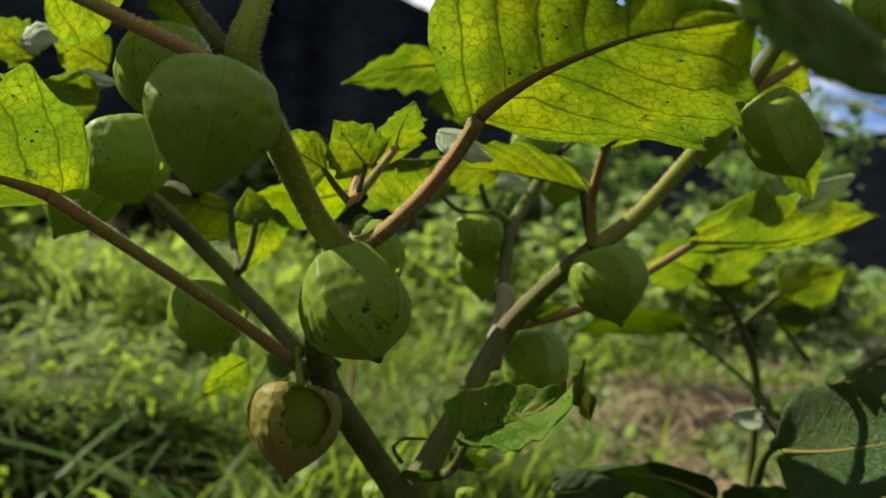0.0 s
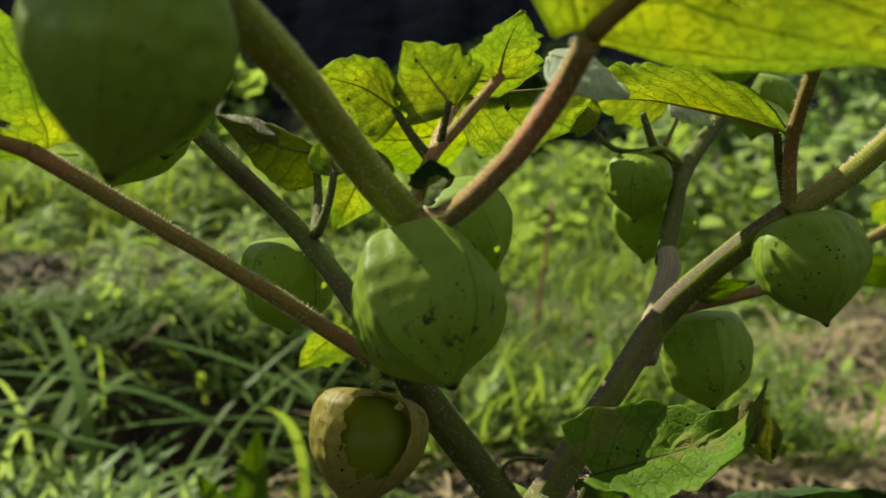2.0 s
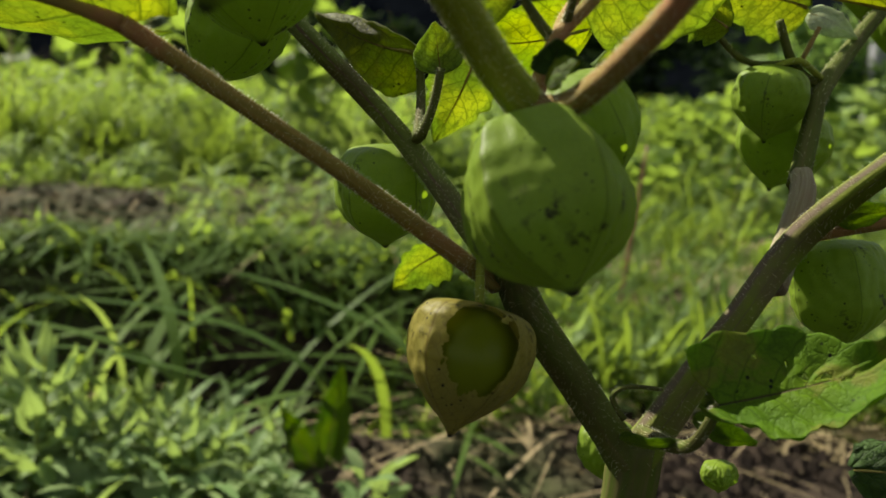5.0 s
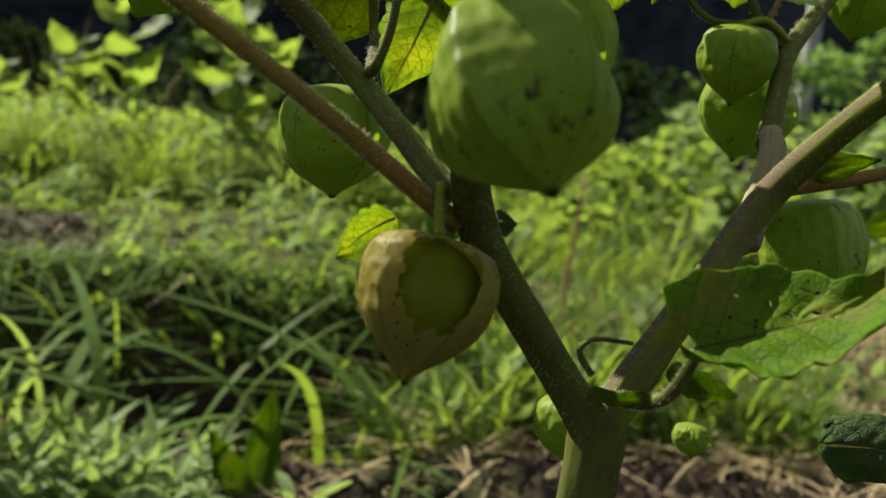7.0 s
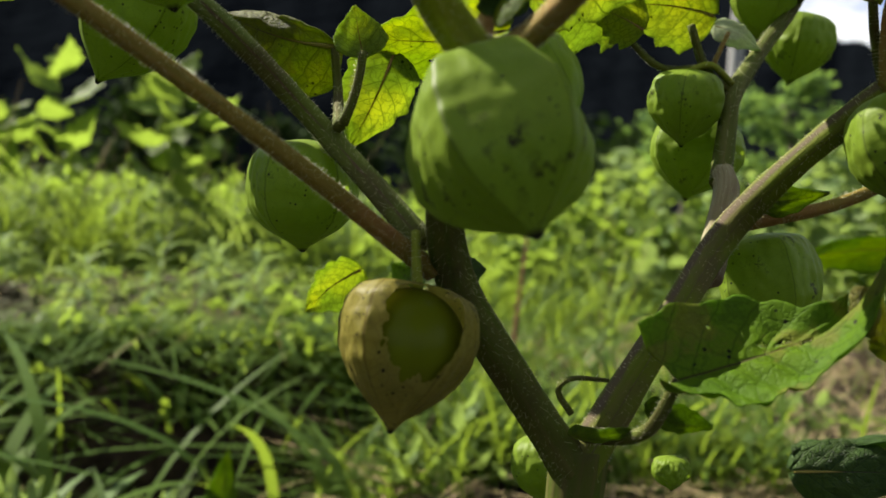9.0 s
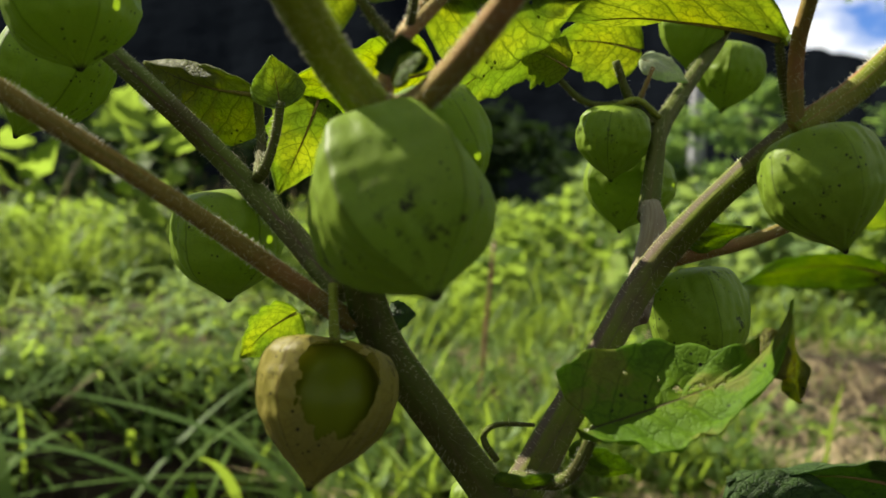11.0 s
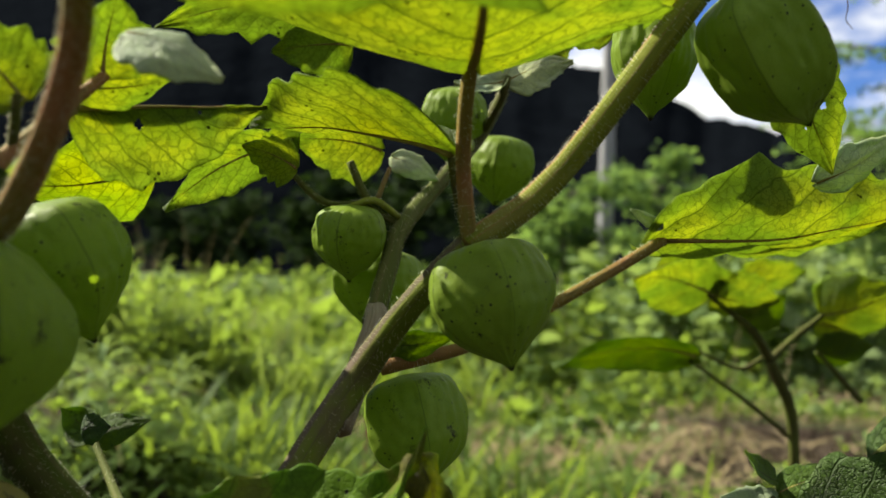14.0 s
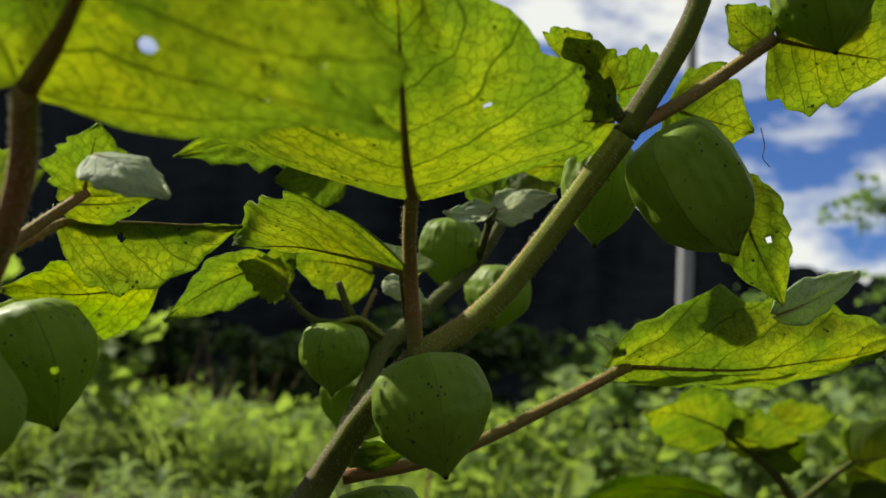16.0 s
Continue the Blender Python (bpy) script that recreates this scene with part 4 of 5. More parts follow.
leaf((0.0037, -0.1959, 0.5874), (0.0231, -0.2128, 0.5640), (0.3, 0.2, 0.9), 0.0075, plant, LEAF_MID, "dark leaf, shade put into its colour", seed=56, arch=-0.05)
leaf((0.1297, 0.1189, 0.4144), (0.1745, 0.1114, 0.4168), (0, 0.3, 0.9), 0.012, plant, LEAF_SHADE, "dark low leaf", seed=57)
leaf((0.0035, 0.1228, 0.4812), (0.0121, 0.1214, 0.4824), (0, 0.3, 0.9), 0.005, plant, LEAF_SHADE, "", seed=58, nu=24, nv=8)
stem("tendril", [(0.2027, 0.0128, 0.6165), (0.2034, 0.0117, 0.6107), (0.2033, 0.0124, 0.6071), (0.2056, 0.0124, 0.6047)], [0.14, 0.12, 0.12, 0.1], STEM_BROWN, plant, "thin dry thread")

# ---- neighbouring plants of the same kind ----
def neighbour(name, label, stems, leaves):
    thing = tagged(new(name), label, "plant", "neighbouring plants")
    for i, (points, radii) in enumerate(stems):
        stem("branch", points, radii, STEM_DARK, thing, "", 0, i)
    for i, (base, tip, side, half, mat) in enumerate(leaves):
        leaf(base, tip, side, half, thing, mat, "", seed=60 + i, nu=30, nv=9)
    return thing


neighbour("physalis_plant", "bushy green husk-fruit plant with dark forking stems", [
    ([(0.52, 0.46, -0.02), (0.49, 0.43, 0.25), (0.4755, 0.4026, 0.4197), (0.4362, 0.3776, 0.4834)], [6, 5, 4.2, 4.2]),
    ([(0.4362, 0.3776, 0.4834), (0.4035, 0.3535, 0.5069), (0.3634, 0.3416, 0.5296)], [3.4, 2.8, 1.8]),
    ([(0.4362, 0.3776, 0.4834), (0.4590, 0.3811, 0.4997), (0.4781, 0.3751, 0.5169)], [3, 2.4, 1.6]),
    ([(0.4755, 0.4026, 0.4197), (0.4453, 0.4088, 0.4441), (0.3909, 0.4101, 0.4794)], [2.2, 1.8, 1.4]),
    ([(0.4317, 0.3786, 0.4853), (0.4201, 0.3926, 0.4755), (0.3914, 0.3992, 0.4868)], [1.6, 1.4, 1.2]),
    ([(0.5376, 0.4056, 0.4487), (0.4951, 0.4036, 0.4876)], [2.6, 1.8]),
], [
    ((0.3922, 0.4044, 0.4830), (0.2842, 0.4172, 0.4736), (0, -0.6, 0.5), 0.020, LEAF_MID),
    ((0.3653, 0.3411, 0.5296), (0.2959, 0.3170, 0.5374), (0, -0.6, 0.5), 0.026, LEAF),
    ((0.3653, 0.3411, 0.5296), (0.4091, 0.3300, 0.5275), (0, -0.6, 0.5), 0.024, LEAF),
    ((0.3957, 0.3552, 0.5105), (0.4126, 0.3289, 0.5314), (0, -0.6, 0.6), 0.020, LEAF_MID),
    ((0.4781, 0.3751, 0.5169), (0.5073, 0.3248, 0.5399), (0, -0.6, 0.6), 0.028, LEAF),
    ((0.4875, 0.3938, 0.5096), (0.5370, 0.3810, 0.5115), (0, -0.6, 0.6), 0.022, LEAF),
    ((0.4951, 0.4036, 0.4876), (0.5296, 0.3840, 0.4942), (0, -0.6, 0.6), 0.02, LEAF_MID),
    ((0.4393, 0.4248, 0.5415), (0.4899, 0.4113, 0.5499), (0, -0.6, 0.6), 0.02, LEAF),
    ((0.3451, 0.3814, 0.5410), (0.3905, 0.3716, 0.5462), (0, -0.6, 0.6), 0.024, LEAF),
])
neighbour("physalis_plant", "low husk-fruit plant with broad leaves, shade put into their dark colour", [
    ([(0.30, 0.20, -0.02), (0.27, 0.15, 0.25), (0.2443, 0.1037, 0.4144), (0.2496, 0.0913, 0.4467)], [5, 4, 3, 2.6]),
    ([(0.2496, 0.0913, 0.4467), (0.2820, 0.0910, 0.4727), (0.3165, 0.0795, 0.4994)], [2.4, 2.2, 1.8]),
    ([(0.2496, 0.0913, 0.4467), (0.2469, 0.1027, 0.4569)], [1.6, 1.2]),
], [
    ((0.2377, 0.0742, 0.4432), (0.2767, 0.0085, 0.4675), (0, -0.7, -0.5), 0.034, LEAF_SHADE),
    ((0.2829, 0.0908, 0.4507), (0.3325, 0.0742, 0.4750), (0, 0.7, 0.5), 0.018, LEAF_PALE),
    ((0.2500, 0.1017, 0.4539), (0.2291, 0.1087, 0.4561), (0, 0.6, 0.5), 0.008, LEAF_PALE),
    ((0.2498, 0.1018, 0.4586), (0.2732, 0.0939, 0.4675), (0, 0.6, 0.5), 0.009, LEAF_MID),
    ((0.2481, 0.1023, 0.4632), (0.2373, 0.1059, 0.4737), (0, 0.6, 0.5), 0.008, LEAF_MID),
    ((0.2820, 0.0910, 0.4727), (0.3202, 0.0783, 0.4839), (0, 0.6, 0.5), 0.014, LEAF_SHADE),
    ((0.2221, 0.1111, 0.4102), (0.1297, 0.1208, 0.4207), (0, -0.5, 0.5), 0.016, LEAF_SHADE),
    ((0.2313, 0.1080, 0.4044), (0.2554, 0.0789, 0.4206), (0, -0.5, 0.5), 0.018, LEAF_SHADE),
])

# ---- ground ----
def bank(x, y):
    """A raised grassy bank beside the plant, with a hollow along its foot."""
    along = 1 - ease(-0.12, 0.22, x + 0.12 * noise.noise(Vector((y * 3, 1, 0))))
    edge = y + 0.07 * noise.noise(Vector((x * 4, 2, 0)))
    return along * (0.035 * ease(1.95, 2.7, edge) * (1 - ease(3.2, 5.0, edge)) + 0.165 * ease(1.62, 1.76, edge) * (1 - 0.5 * ease(3.0, 6.0, edge)) - 0.26 * ease(-2.8, -1.9, x) * ease(1.16, 1.34, edge) * (1 - ease(1.55, 1.64, edge)))


def ground_height(x, y):
    near = math.exp(-(x * x + y * y) / 900)
    return bank(x, y) + 0.04 * noise.noise(Vector((x * 0.9, y * 0.9, 0))) * near + 0.014 * noise.noise(Vector((x * 6, y * 6, 3))) * near + 0.010 * noise.noise(Vector((x * 25, y * 25, 5))) * math.exp(-(x * x + y * y) / 20)


verts, faces = [], []
rings = [0.0] + list(np.geomspace(0.12, 0.9, 24)) + list(np.linspace(0.93, 3.2, 80)) + list(np.geomspace(3.3, 3000, 90))
SEG = 300
for i, r in enumerate(rings):
    for k in range(SEG):
        a = 2 * math.pi * k / SEG
        x, y = r * math.sin(a), 0.1 + r * math.cos(a)
        verts.append((x, y, ground_height(x, y)))
for i in range(len(rings) - 1):
    for k in range(SEG):
        a, b = i * SEG + k, i * SEG + (k + 1) % SEG
        faces.append((a, a + SEG, b + SEG, b))
ground = tagged(part("ground", mesh_of("ground", verts, faces), SOIL), "dark crumbly soil with dry straw and weeds", "ground", kind="structure")

# dark wooded mountain; the shade of its near side is put into the colour
verts, faces = [], []
AZ = np.linspace(-180, 180, 721)
EL = np.interp(AZ, [-180, -90, -60, -30, -12, -5, 5, 11, 15, 19, 26, 31, 36, 42, 60, 90, 180], [6, 8, 12, 15.5, 18, 20, 20, 16.8, 15.6, 14.2, 13, 10.4, 9.2, 7.8, 7, 6, 6])
ROWS = 25
for a, e in zip(AZ, EL):
    e = e + 0.5 * noise.noise(Vector((a * 0.6, 0, 0))) + 0.3 * noise.noise(Vector((a * 2.1, 5, 0)))
    for k in range(ROWS):
        s = k / (ROWS - 1)
        d = 140 + 400 * s
        z = math.tan(radians(e)) * 540 * s ** 0.8
        ang = radians(a)
        lump = 2.5 * noise.noise(Vector((a * 0.25, s * 5, 1))) + 0.7 * noise.noise(Vector((a * 1.2, s * 22, 1)))
        verts.append((d * math.sin(ang), d * math.cos(ang), z + (lump if 0 < k < ROWS - 1 else 0) - (2 if k == 0 else 0)))
for i in range(720):
    for k in range(ROWS - 1):
        a = i * ROWS + k
        faces.append((a, a + ROWS, a + ROWS + 1, a + 1))
# near-black base colour stands in for the slope's shade
FOREST = plain("forest_slope_shade", (0.0035, 0.0046, 0.0062), 1.0, 0.09, 0.45, 0.9, 3.0)
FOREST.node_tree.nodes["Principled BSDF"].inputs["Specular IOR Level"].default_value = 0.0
tagged(part("mountain", mesh_of("mountain", verts, faces), FOREST), "forested mountain slope, its shade put into a near-black colour", "mountain", kind="structure")


def strips(rng, roots, heights, width, bend, seg=4, tilt=0.35, wmin=0.25):
    """Blades of grass: narrow curved strips. Returns vertices and faces."""
    n = len(roots)
    az = rng.uniform(0, 2 * math.pi, n)
    d = np.stack([np.cos(az), np.sin(az), np.zeros(n)], 1)
    s = np.stack([-np.sin(az), np.cos(az), np.zeros(n)], 1)
    up = np.array((0, 0, 1.0))
    lean = rng.uniform(0, tilt, n)[:, None]
    bend = (bend * rng.uniform(0.3, 1.4, n))[:, None]
    h = heights[:, None]
    wd = (width * rng.uniform(0.6, 1.3, n))[:, None]
    rows = []
    for k in range(seg + 1):
        t = k / seg
        c = roots + up * h * t * (1 - 0.5 * bend * t) + d * h * (lean * t + bend * t ** 2)
        w = wd * (wmin + (1 - wmin) * math.sin(math.pi * min(1.0, 0.25 + 0.75 * t)) ** 0.7) * (1 if k < seg else 0.08)
        rows += [c - s * w, c + s * w]
    v = np.stack(rows, 1).reshape(-1, 3)
    m = 2 * (seg + 1)
    f = np.concatenate([np.arange(n)[:, None] * m + np.array((2 * k, 2 * k + 1, 2 * k + 3, 2 * k + 2)) for k in range(seg)])
    return v, f


def bits(rng, at, size, flat=0.5):
    """Small folded leaves of weeds: six-cornered, each with a crease. Returns vertices and faces."""
    n = len(at)
    x = rng.normal(size=(n, 3)) * np.array((1, 1, flat))
    x /= np.linalg.norm(x, axis=1, keepdims=True)
    y = np.cross(x, rng.normal(size=(n, 3)) * np.array((0.4, 0.4, 1)))
    y /= np.linalg.norm(y, axis=1, keepdims=True)
    z = np.cross(x, y)
    s = (size * rng.uniform(0.5, 1.4, n))[:, None]
    w = 0.42 * rng.uniform(0.7, 1.2, n)[:, None]
    v = np.stack([at, at + s * (0.35 * x + w * y + 0.12 * z), at + s * (0.75 * x + 0.7 * w * y + 0.06 * z), at + s * (x - 0.1 * z), at + s * (0.75 * x - 0.7 * w * y + 0.06 * z), at + s * (0.35 * x - w * y + 0.12 * z)], 1).reshape(-1, 3)
    b = np.arange(n)[:, None] * 6
    f = np.concatenate([b + np.array((0, 1, 2, 3)), b + np.array((0, 3, 4, 5))])
    return v, f


BARE = ((-0.97, 2.12, 0.32, 0.34), (0.12, 1.02, 0.34, 0.15), (0.45, 1.08, 0.2, 0.12), (1.1, 1.55, 0.36, 0.22), (1.5, 2.2, 0.55, 0.26), (2.0, 2.6, 0.5, 0.25), (0.8, 2.3, 0.4, 0.2), (1.7, 3.3, 0.8, 0.3), (0.35, 2.8, 0.35, 0.24), (2.3, 5.4, 0.7, 0.4), (-0.3, 4.4, 0.35, 0.25))


def scatter(rng, n, x0, x1, y0, y1, patch=1.2, spread=True, bare=True, thin=0.5):
    """Places on the ground, thicker in some patches and none on bare soil; they fan out with the distance.
    thin: share left out on the dry, trodden ground to the plant's right."""
    out = []
    while len(out) < n:
        y = y0 + (y1 - y0) * rng.random() ** 1.5
        x = rng.uniform(x0, x1) * ((0.35 + 0.65 * y / y1) if spread else 1)
        if bare and any(((x - a) / c) ** 2 + ((y - b) / d) ** 2 < 1 + 0.9 * noise.noise(Vector((x * 5, y * 5, 0))) for a, b, c, d in BARE):
            continue
        if bare and x > 0.55 and y < 4.0 and rng.random() < thin + 0.5 * noise.noise(Vector((x * 2.2, y * 2.2, 4))):
            continue
        if rng.random() < 0.55 + patch * noise.noise(Vector((x * 1.3, y * 1.3, 8))):
            out.append((x, y, ground_height(x, y)))
    return np.array(out)


rng = np.random.default_rng(5)


def field(name, label, category, material, *sets):
    """One mass of blades or leaves."""
    vs, fs, off = [], [], 0
    for v, f in sets:
        vs.append(v)
        fs.append(f + off)
        off += len(v)
    return tagged(part(name, mesh_of(name, np.concatenate(vs), np.concatenate(fs)), material), label, category, kind="stuff")


def clumps(rng, centres, per, radius):
    return np.repeat(centres, per, axis=0) + np.concatenate([rng.normal(size=(len(centres) * per, 2)) * radius, np.zeros((len(centres) * per, 1))], 1)


def sprigs(rng, roots, heights, per, length, width, droop=0.5):
    """Upright herbs: along each leaning stem narrow leaves in a spiral, folded at the midrib and bent over. Returns vertices and faces."""
    n = len(roots)
    lean = rng.normal(size=(n, 3)) * np.array((0.18, 0.18, 0))
    i = np.tile(np.arange(per), n)
    t = (i + rng.uniform(0.2, 0.8, n * per)) / per
    h = np.repeat(heights, per)
    stem_dir = np.repeat(lean, per, axis=0) * (h * t)[:, None] + np.stack([np.zeros(n * per), np.zeros(n * per), h * t], 1)
    at = np.repeat(roots, per, axis=0) + stem_dir
    az = i * 2.4 + np.repeat(rng.uniform(0, 6.28, n), per) + rng.normal(size=n * per) * 0.3
    d = np.stack([np.cos(az), np.sin(az), np.zeros(n * per)], 1)
    s = np.stack([-np.sin(az), np.cos(az), np.zeros(n * per)], 1)
    up = np.array((0, 0, 1.0))
    ln = (length * rng.uniform(0.6, 1.25, n * per) * (1.15 - 0.55 * t))[:, None]
    rise = (0.35 + 0.75 * t)[:, None]
    w = width * ln
    rows = []
    for k, (u, q) in enumerate(((0.0, 0.12), (0.3, 0.9), (0.65, 0.75), (1.0, 0.04))):
        c = at + d * ln * (u * (1 - 0.25 * u * droop)) + up * ln * (rise * u - droop * u * u)
        rows += [c - s * w * q + up * w * q * 0.5, c, c + s * w * q + up * w * q * 0.5]
    v = np.stack(rows, 1).reshape(-1, 3)
    b = np.arange(n * per)[:, None] * 12
    f = np.concatenate([b + np.array((3 * k + j, 3 * k + j + 1, 3 * k + j + 4, 3 * k + j + 3)) for k in range(3) for j in range(2)])
    st, sf = strips(rng, roots, heights, 0.0016, 0.05, 3, 0.12, 0.8)
    return np.concatenate([v, st]), np.concatenate([f, sf + len(v)])


def weed_cloud(rng, n_plants, x0, x1, y0, y1, h0, h1, per, size, spreadr, bare=True):
    """Bushy weeds: leaves thin out towards the top of each plant."""
    c = scatter(rng, n_plants, x0, x1, y0, y1, 1.6, True, bare)
    h = h0 + (h1 - h0) * rng.random(n_plants) ** 1.6
    at = np.repeat(c, per, axis=0)
    t = rng.random(n_plants * per) ** 0.8
    r = spreadr * (1.15 - 0.7 * t)
    at = at + np.stack([rng.normal(size=len(at)) * r, rng.normal(size=len(at)) * r, np.repeat(h, per) * t], 1)
    return bits(rng, at, size)


def many(n, a, b):
    return rng.uniform(a, b, n)


# the bank: mown-looking top, long blades that hang over its face, a dark hollow below
field("grass", "lush green grass on a low bank in sunlight", "grass", GRASS,
      strips(rng, scatter(rng, 7000, -2.4, 0.15, 1.66, 2.9, 0.6, True), many(7000, 0.012, 0.035), 0.0024, 1.0, 4, 0.8),
      strips(rng, scatter(rng, 1500, -1.9, 0.1, 1.70, 1.86, 0.3, False), many(1500, 0.03, 0.10), 0.0034, 2.2, 6, 0.9),
      strips(rng, clumps(rng, scatter(rng, 22, -1.7, 0.05, 1.60, 1.72, 0.3, False), 16, 0.05), many(352, 0.08, 0.18), 0.006, 1.5, 7, 0.6),
      strips(rng, clumps(rng, scatter(rng, 28, 0.05, 0.95, 1.35, 2.5, 0.4, False), 46, 0.06), many(1288, 0.10, 0.30), 0.0042, 0.8, 6),
      strips(rng, scatter(rng, 1300, 0.0, 0.9, 1.25, 2.4, 1.6, False), many(1300, 0.04, 0.16), 0.0028, 0.8, 5))
field("meadow_grass", "uneven meadow grass reaching back to the wood", "grass", GRASS,
      strips(rng, scatter(rng, 10000, -3.2, 3.6, 2.9, 6.5, 1.6), many(10000, 0.05, 0.24), 0.0032, 0.6, 4),
      strips(rng, clumps(rng, scatter(rng, 190, -3.4, 3.4, 2.9, 6.5, 1.6), 22, 0.06), many(4180, 0.12, 0.40), 0.004, 0.6, 5),
      strips(rng, scatter(rng, 16000, -9, 10, 5.5, 16), many(16000, 0.1, 0.34), 0.006, 0.6, 3))
field("short_grass", "short sparse grass on trodden soil", "grass", GRASS,
      strips(rng, scatter(rng, 2600, 0.3, 4.0, 1.3, 4.2, 1.8, True, False), many(2600, 0.02, 0.07), 0.0026, 0.9, 3))
field("long_grass", "long drooping blades over a dark hollow", "grass", GRASS,
      strips(rng, scatter(rng, 48, -1.1, 0.1, 1.15, 1.5, 0.3, False, False), many(48, 0.24, 0.44), 0.0085, 1.1, 8, 0.5, 0.5),
      strips(rng, scatter(rng, 420, -1.3, 0.15, 1.28, 1.66, 0.3, False, False), many(420, 0.16, 0.34), 0.0046, 1.0, 6, 0.7))
field("dry_grass", "dry straw and cut stalks lying on the soil", "straw", STRAW,
      strips(rng, scatter(rng, 1300, -3, 4, 0.9, 5, 1.0, True, False), many(1300, 0.02, 0.10), 0.0013, 2.2, 4, 2.5),
      strips(rng, scatter(rng, 160, -1.9, 0.1, 1.9, 2.7, 0.6, False, False), many(160, 0.03, 0.09), 0.0016, 2.2, 4, 2.5),
      strips(rng, scatter(rng, 5200, 0.1, 4.2, 1.2, 4.4, 1.4, True, False), many(5200, 0.015, 0.13), 0.0028, 2.2, 4, 2.5),
      strips(rng, scatter(rng, 260, -3, 4, 3.2, 6.5), many(260, 0.35, 0.75), 0.0011, 0.2, 4, 0.3))
field("weeds", "bright leafy weeds and herbs", "weeds", WEED,
      sprigs(rng, scatter(rng, 220, -3.2, 0.1, 2.9, 6.0, 1.2), many(220, 0.12, 0.42), 26, 0.085, 0.13),
      weed_cloud(rng, 24, -0.6, 1.8, 3.4, 5.6, 0.08, 0.4, 50, 0.09, 0.11),
      sprigs(rng, scatter(rng, 60, -1.8, 0.1, 1.66, 2.7, 0.5, False), many(60, 0.015, 0.05), 18, 0.05, 0.14),
      weed_cloud(rng, 160, -2.8, 0.8, 1.7, 5, 0.01, 0.06, 18, 0.028, 0.04),
      weed_cloud(rng, 26, 0.9, 4.5, 4.4, 6.4, 0.15, 0.8, 60, 0.09, 0.15),
      weed_cloud(rng, 60, -4.0, 0.3, 4.4, 6.6, 0.1, 0.42, 50, 0.05, 0.09),
      weed_cloud(rng, 220, -9, 0.8, 6.5, 16, 0.12, 0.5, 60, 0.09, 0.25),
      weed_cloud(rng, 160, 0.5, 12, 6.5, 15, 0.15, 0.7, 80, 0.09, 0.22),
      weed_cloud(rng, 20, 0.05, 3.0, 2.7, 4.4, 0.04, 0.22, 34, 0.07, 0.09),
      weed_cloud(rng, 330, 0.3, 3.6, 1.5, 3.9, 0.01, 0.08, 20, 0.026, 0.05))
field("herbs", "lance-leaved herbs, sunlight put into their pale green colour", "weeds", WEED_SUNLIT,
      sprigs(rng, scatter(rng, 60, -1.2, -0.08, 0.86, 1.08, 0.3, False), many(60, 0.02, 0.08), 10, 0.07, 0.19),
      sprigs(rng, scatter(rng, 16, -1.7, 0.1, 2.0, 2.75, 0.3), many(16, 0.08, 0.16), 22, 0.13, 0.09, 0.7),
      sprigs(rng, scatter(rng, 110, -3.0, 0.2, 3.0, 5.8), many(110, 0.10, 0.36), 24, 0.09, 0.14),
      strips(rng, clumps(rng, scatter(rng, 40, -1.2, -0.08, 0.86, 1.1, 0.3, False), 6, 0.03), many(240, 0.05, 0.13), 0.009, 0.9, 5, 0.8),
      weed_cloud(rng, 26, -1.2, -0.05, 0.86, 1.1, 0.01, 0.06, 20, 0.045, 0.05),
      weed_cloud(rng, 20, 0.8, 4.8, 4.0, 6.4, 0.15, 0.8, 50, 0.10, 0.13),
      weed_cloud(rng, 24, 1.6, 5.5, 4.3, 6.5, 0.4, 1.0, 80, 0.12, 0.13),
      weed_cloud(rng, 230, 0.4, 3.8, 1.4, 3.9, 0.01, 0.08, 20, 0.045, 0.06),
      weed_cloud(rng, 34, -0.2, 4.2, 3.3, 4.4, 0.04, 0.24, 40, 0.045, 0.08))
field("tall_grass", "long arching grass blades, sunlight put into their pale colour", "grass", GRASS_SUNLIT,
      strips(rng, clumps(rng, scatter(rng, 6, -1.5, -0.35, 1.05, 1.3, 0.3, False), 7, 0.08), many(42, 0.18, 0.34), 0.008, 0.9, 8, 0.5, 0.5),
      strips(rng, clumps(rng, scatter(rng, 26, -2.4, 0.1, 1.7, 2.8, 0.6), 16, 0.06), many(416, 0.03, 0.07), 0.004, 1.0, 6),
      strips(rng, clumps(rng, scatter(rng, 40, -3.0, 3.2, 3.0, 6.0), 20, 0.06), many(800, 0.12, 0.42), 0.005, 0.8, 6),
      strips(rng, scatter(rng, 1800, -3, 1.6, 2.6, 6, 1.8), many(1800, 0.04, 0.14), 0.0034, 0.8, 4))


AROUND = np.array([q for q in scatter(rng, 16000, -8, 8, -7, 9, 1.4, False) if q[1] < 0.3 or abs(q[0]) > 0.9 + 0.9 * q[1]])
AROUND = AROUND[np.hypot(AROUND[:, 0], AROUND[:, 1]) > 0.7]
field("field_grass", "patchy grass of the field round the plants", "grass", GRASS,
      strips(rng, AROUND, rng.uniform(0.05, 0.2, len(AROUND)), 0.006, 0.7, 3))
field("field_weeds", "low leafy weeds of the field round the plants", "weeds", WEED,
      bits(rng, clumps(rng, AROUND[::14], 14, 0.07) + np.array((0, 0, 0.05)), 0.05))


# single tall weeds with lobed leaves
def weed_leaf_mesh():
    return leaf_mesh("lobed_leaf", (0, 0, 0), (0.0, 0.13, 0.025), (1, 0, 0), 0.050, arch=0.12, fold=0.1, teeth=0.45, seed=4, nu=22, nv=6, wave=0.06)


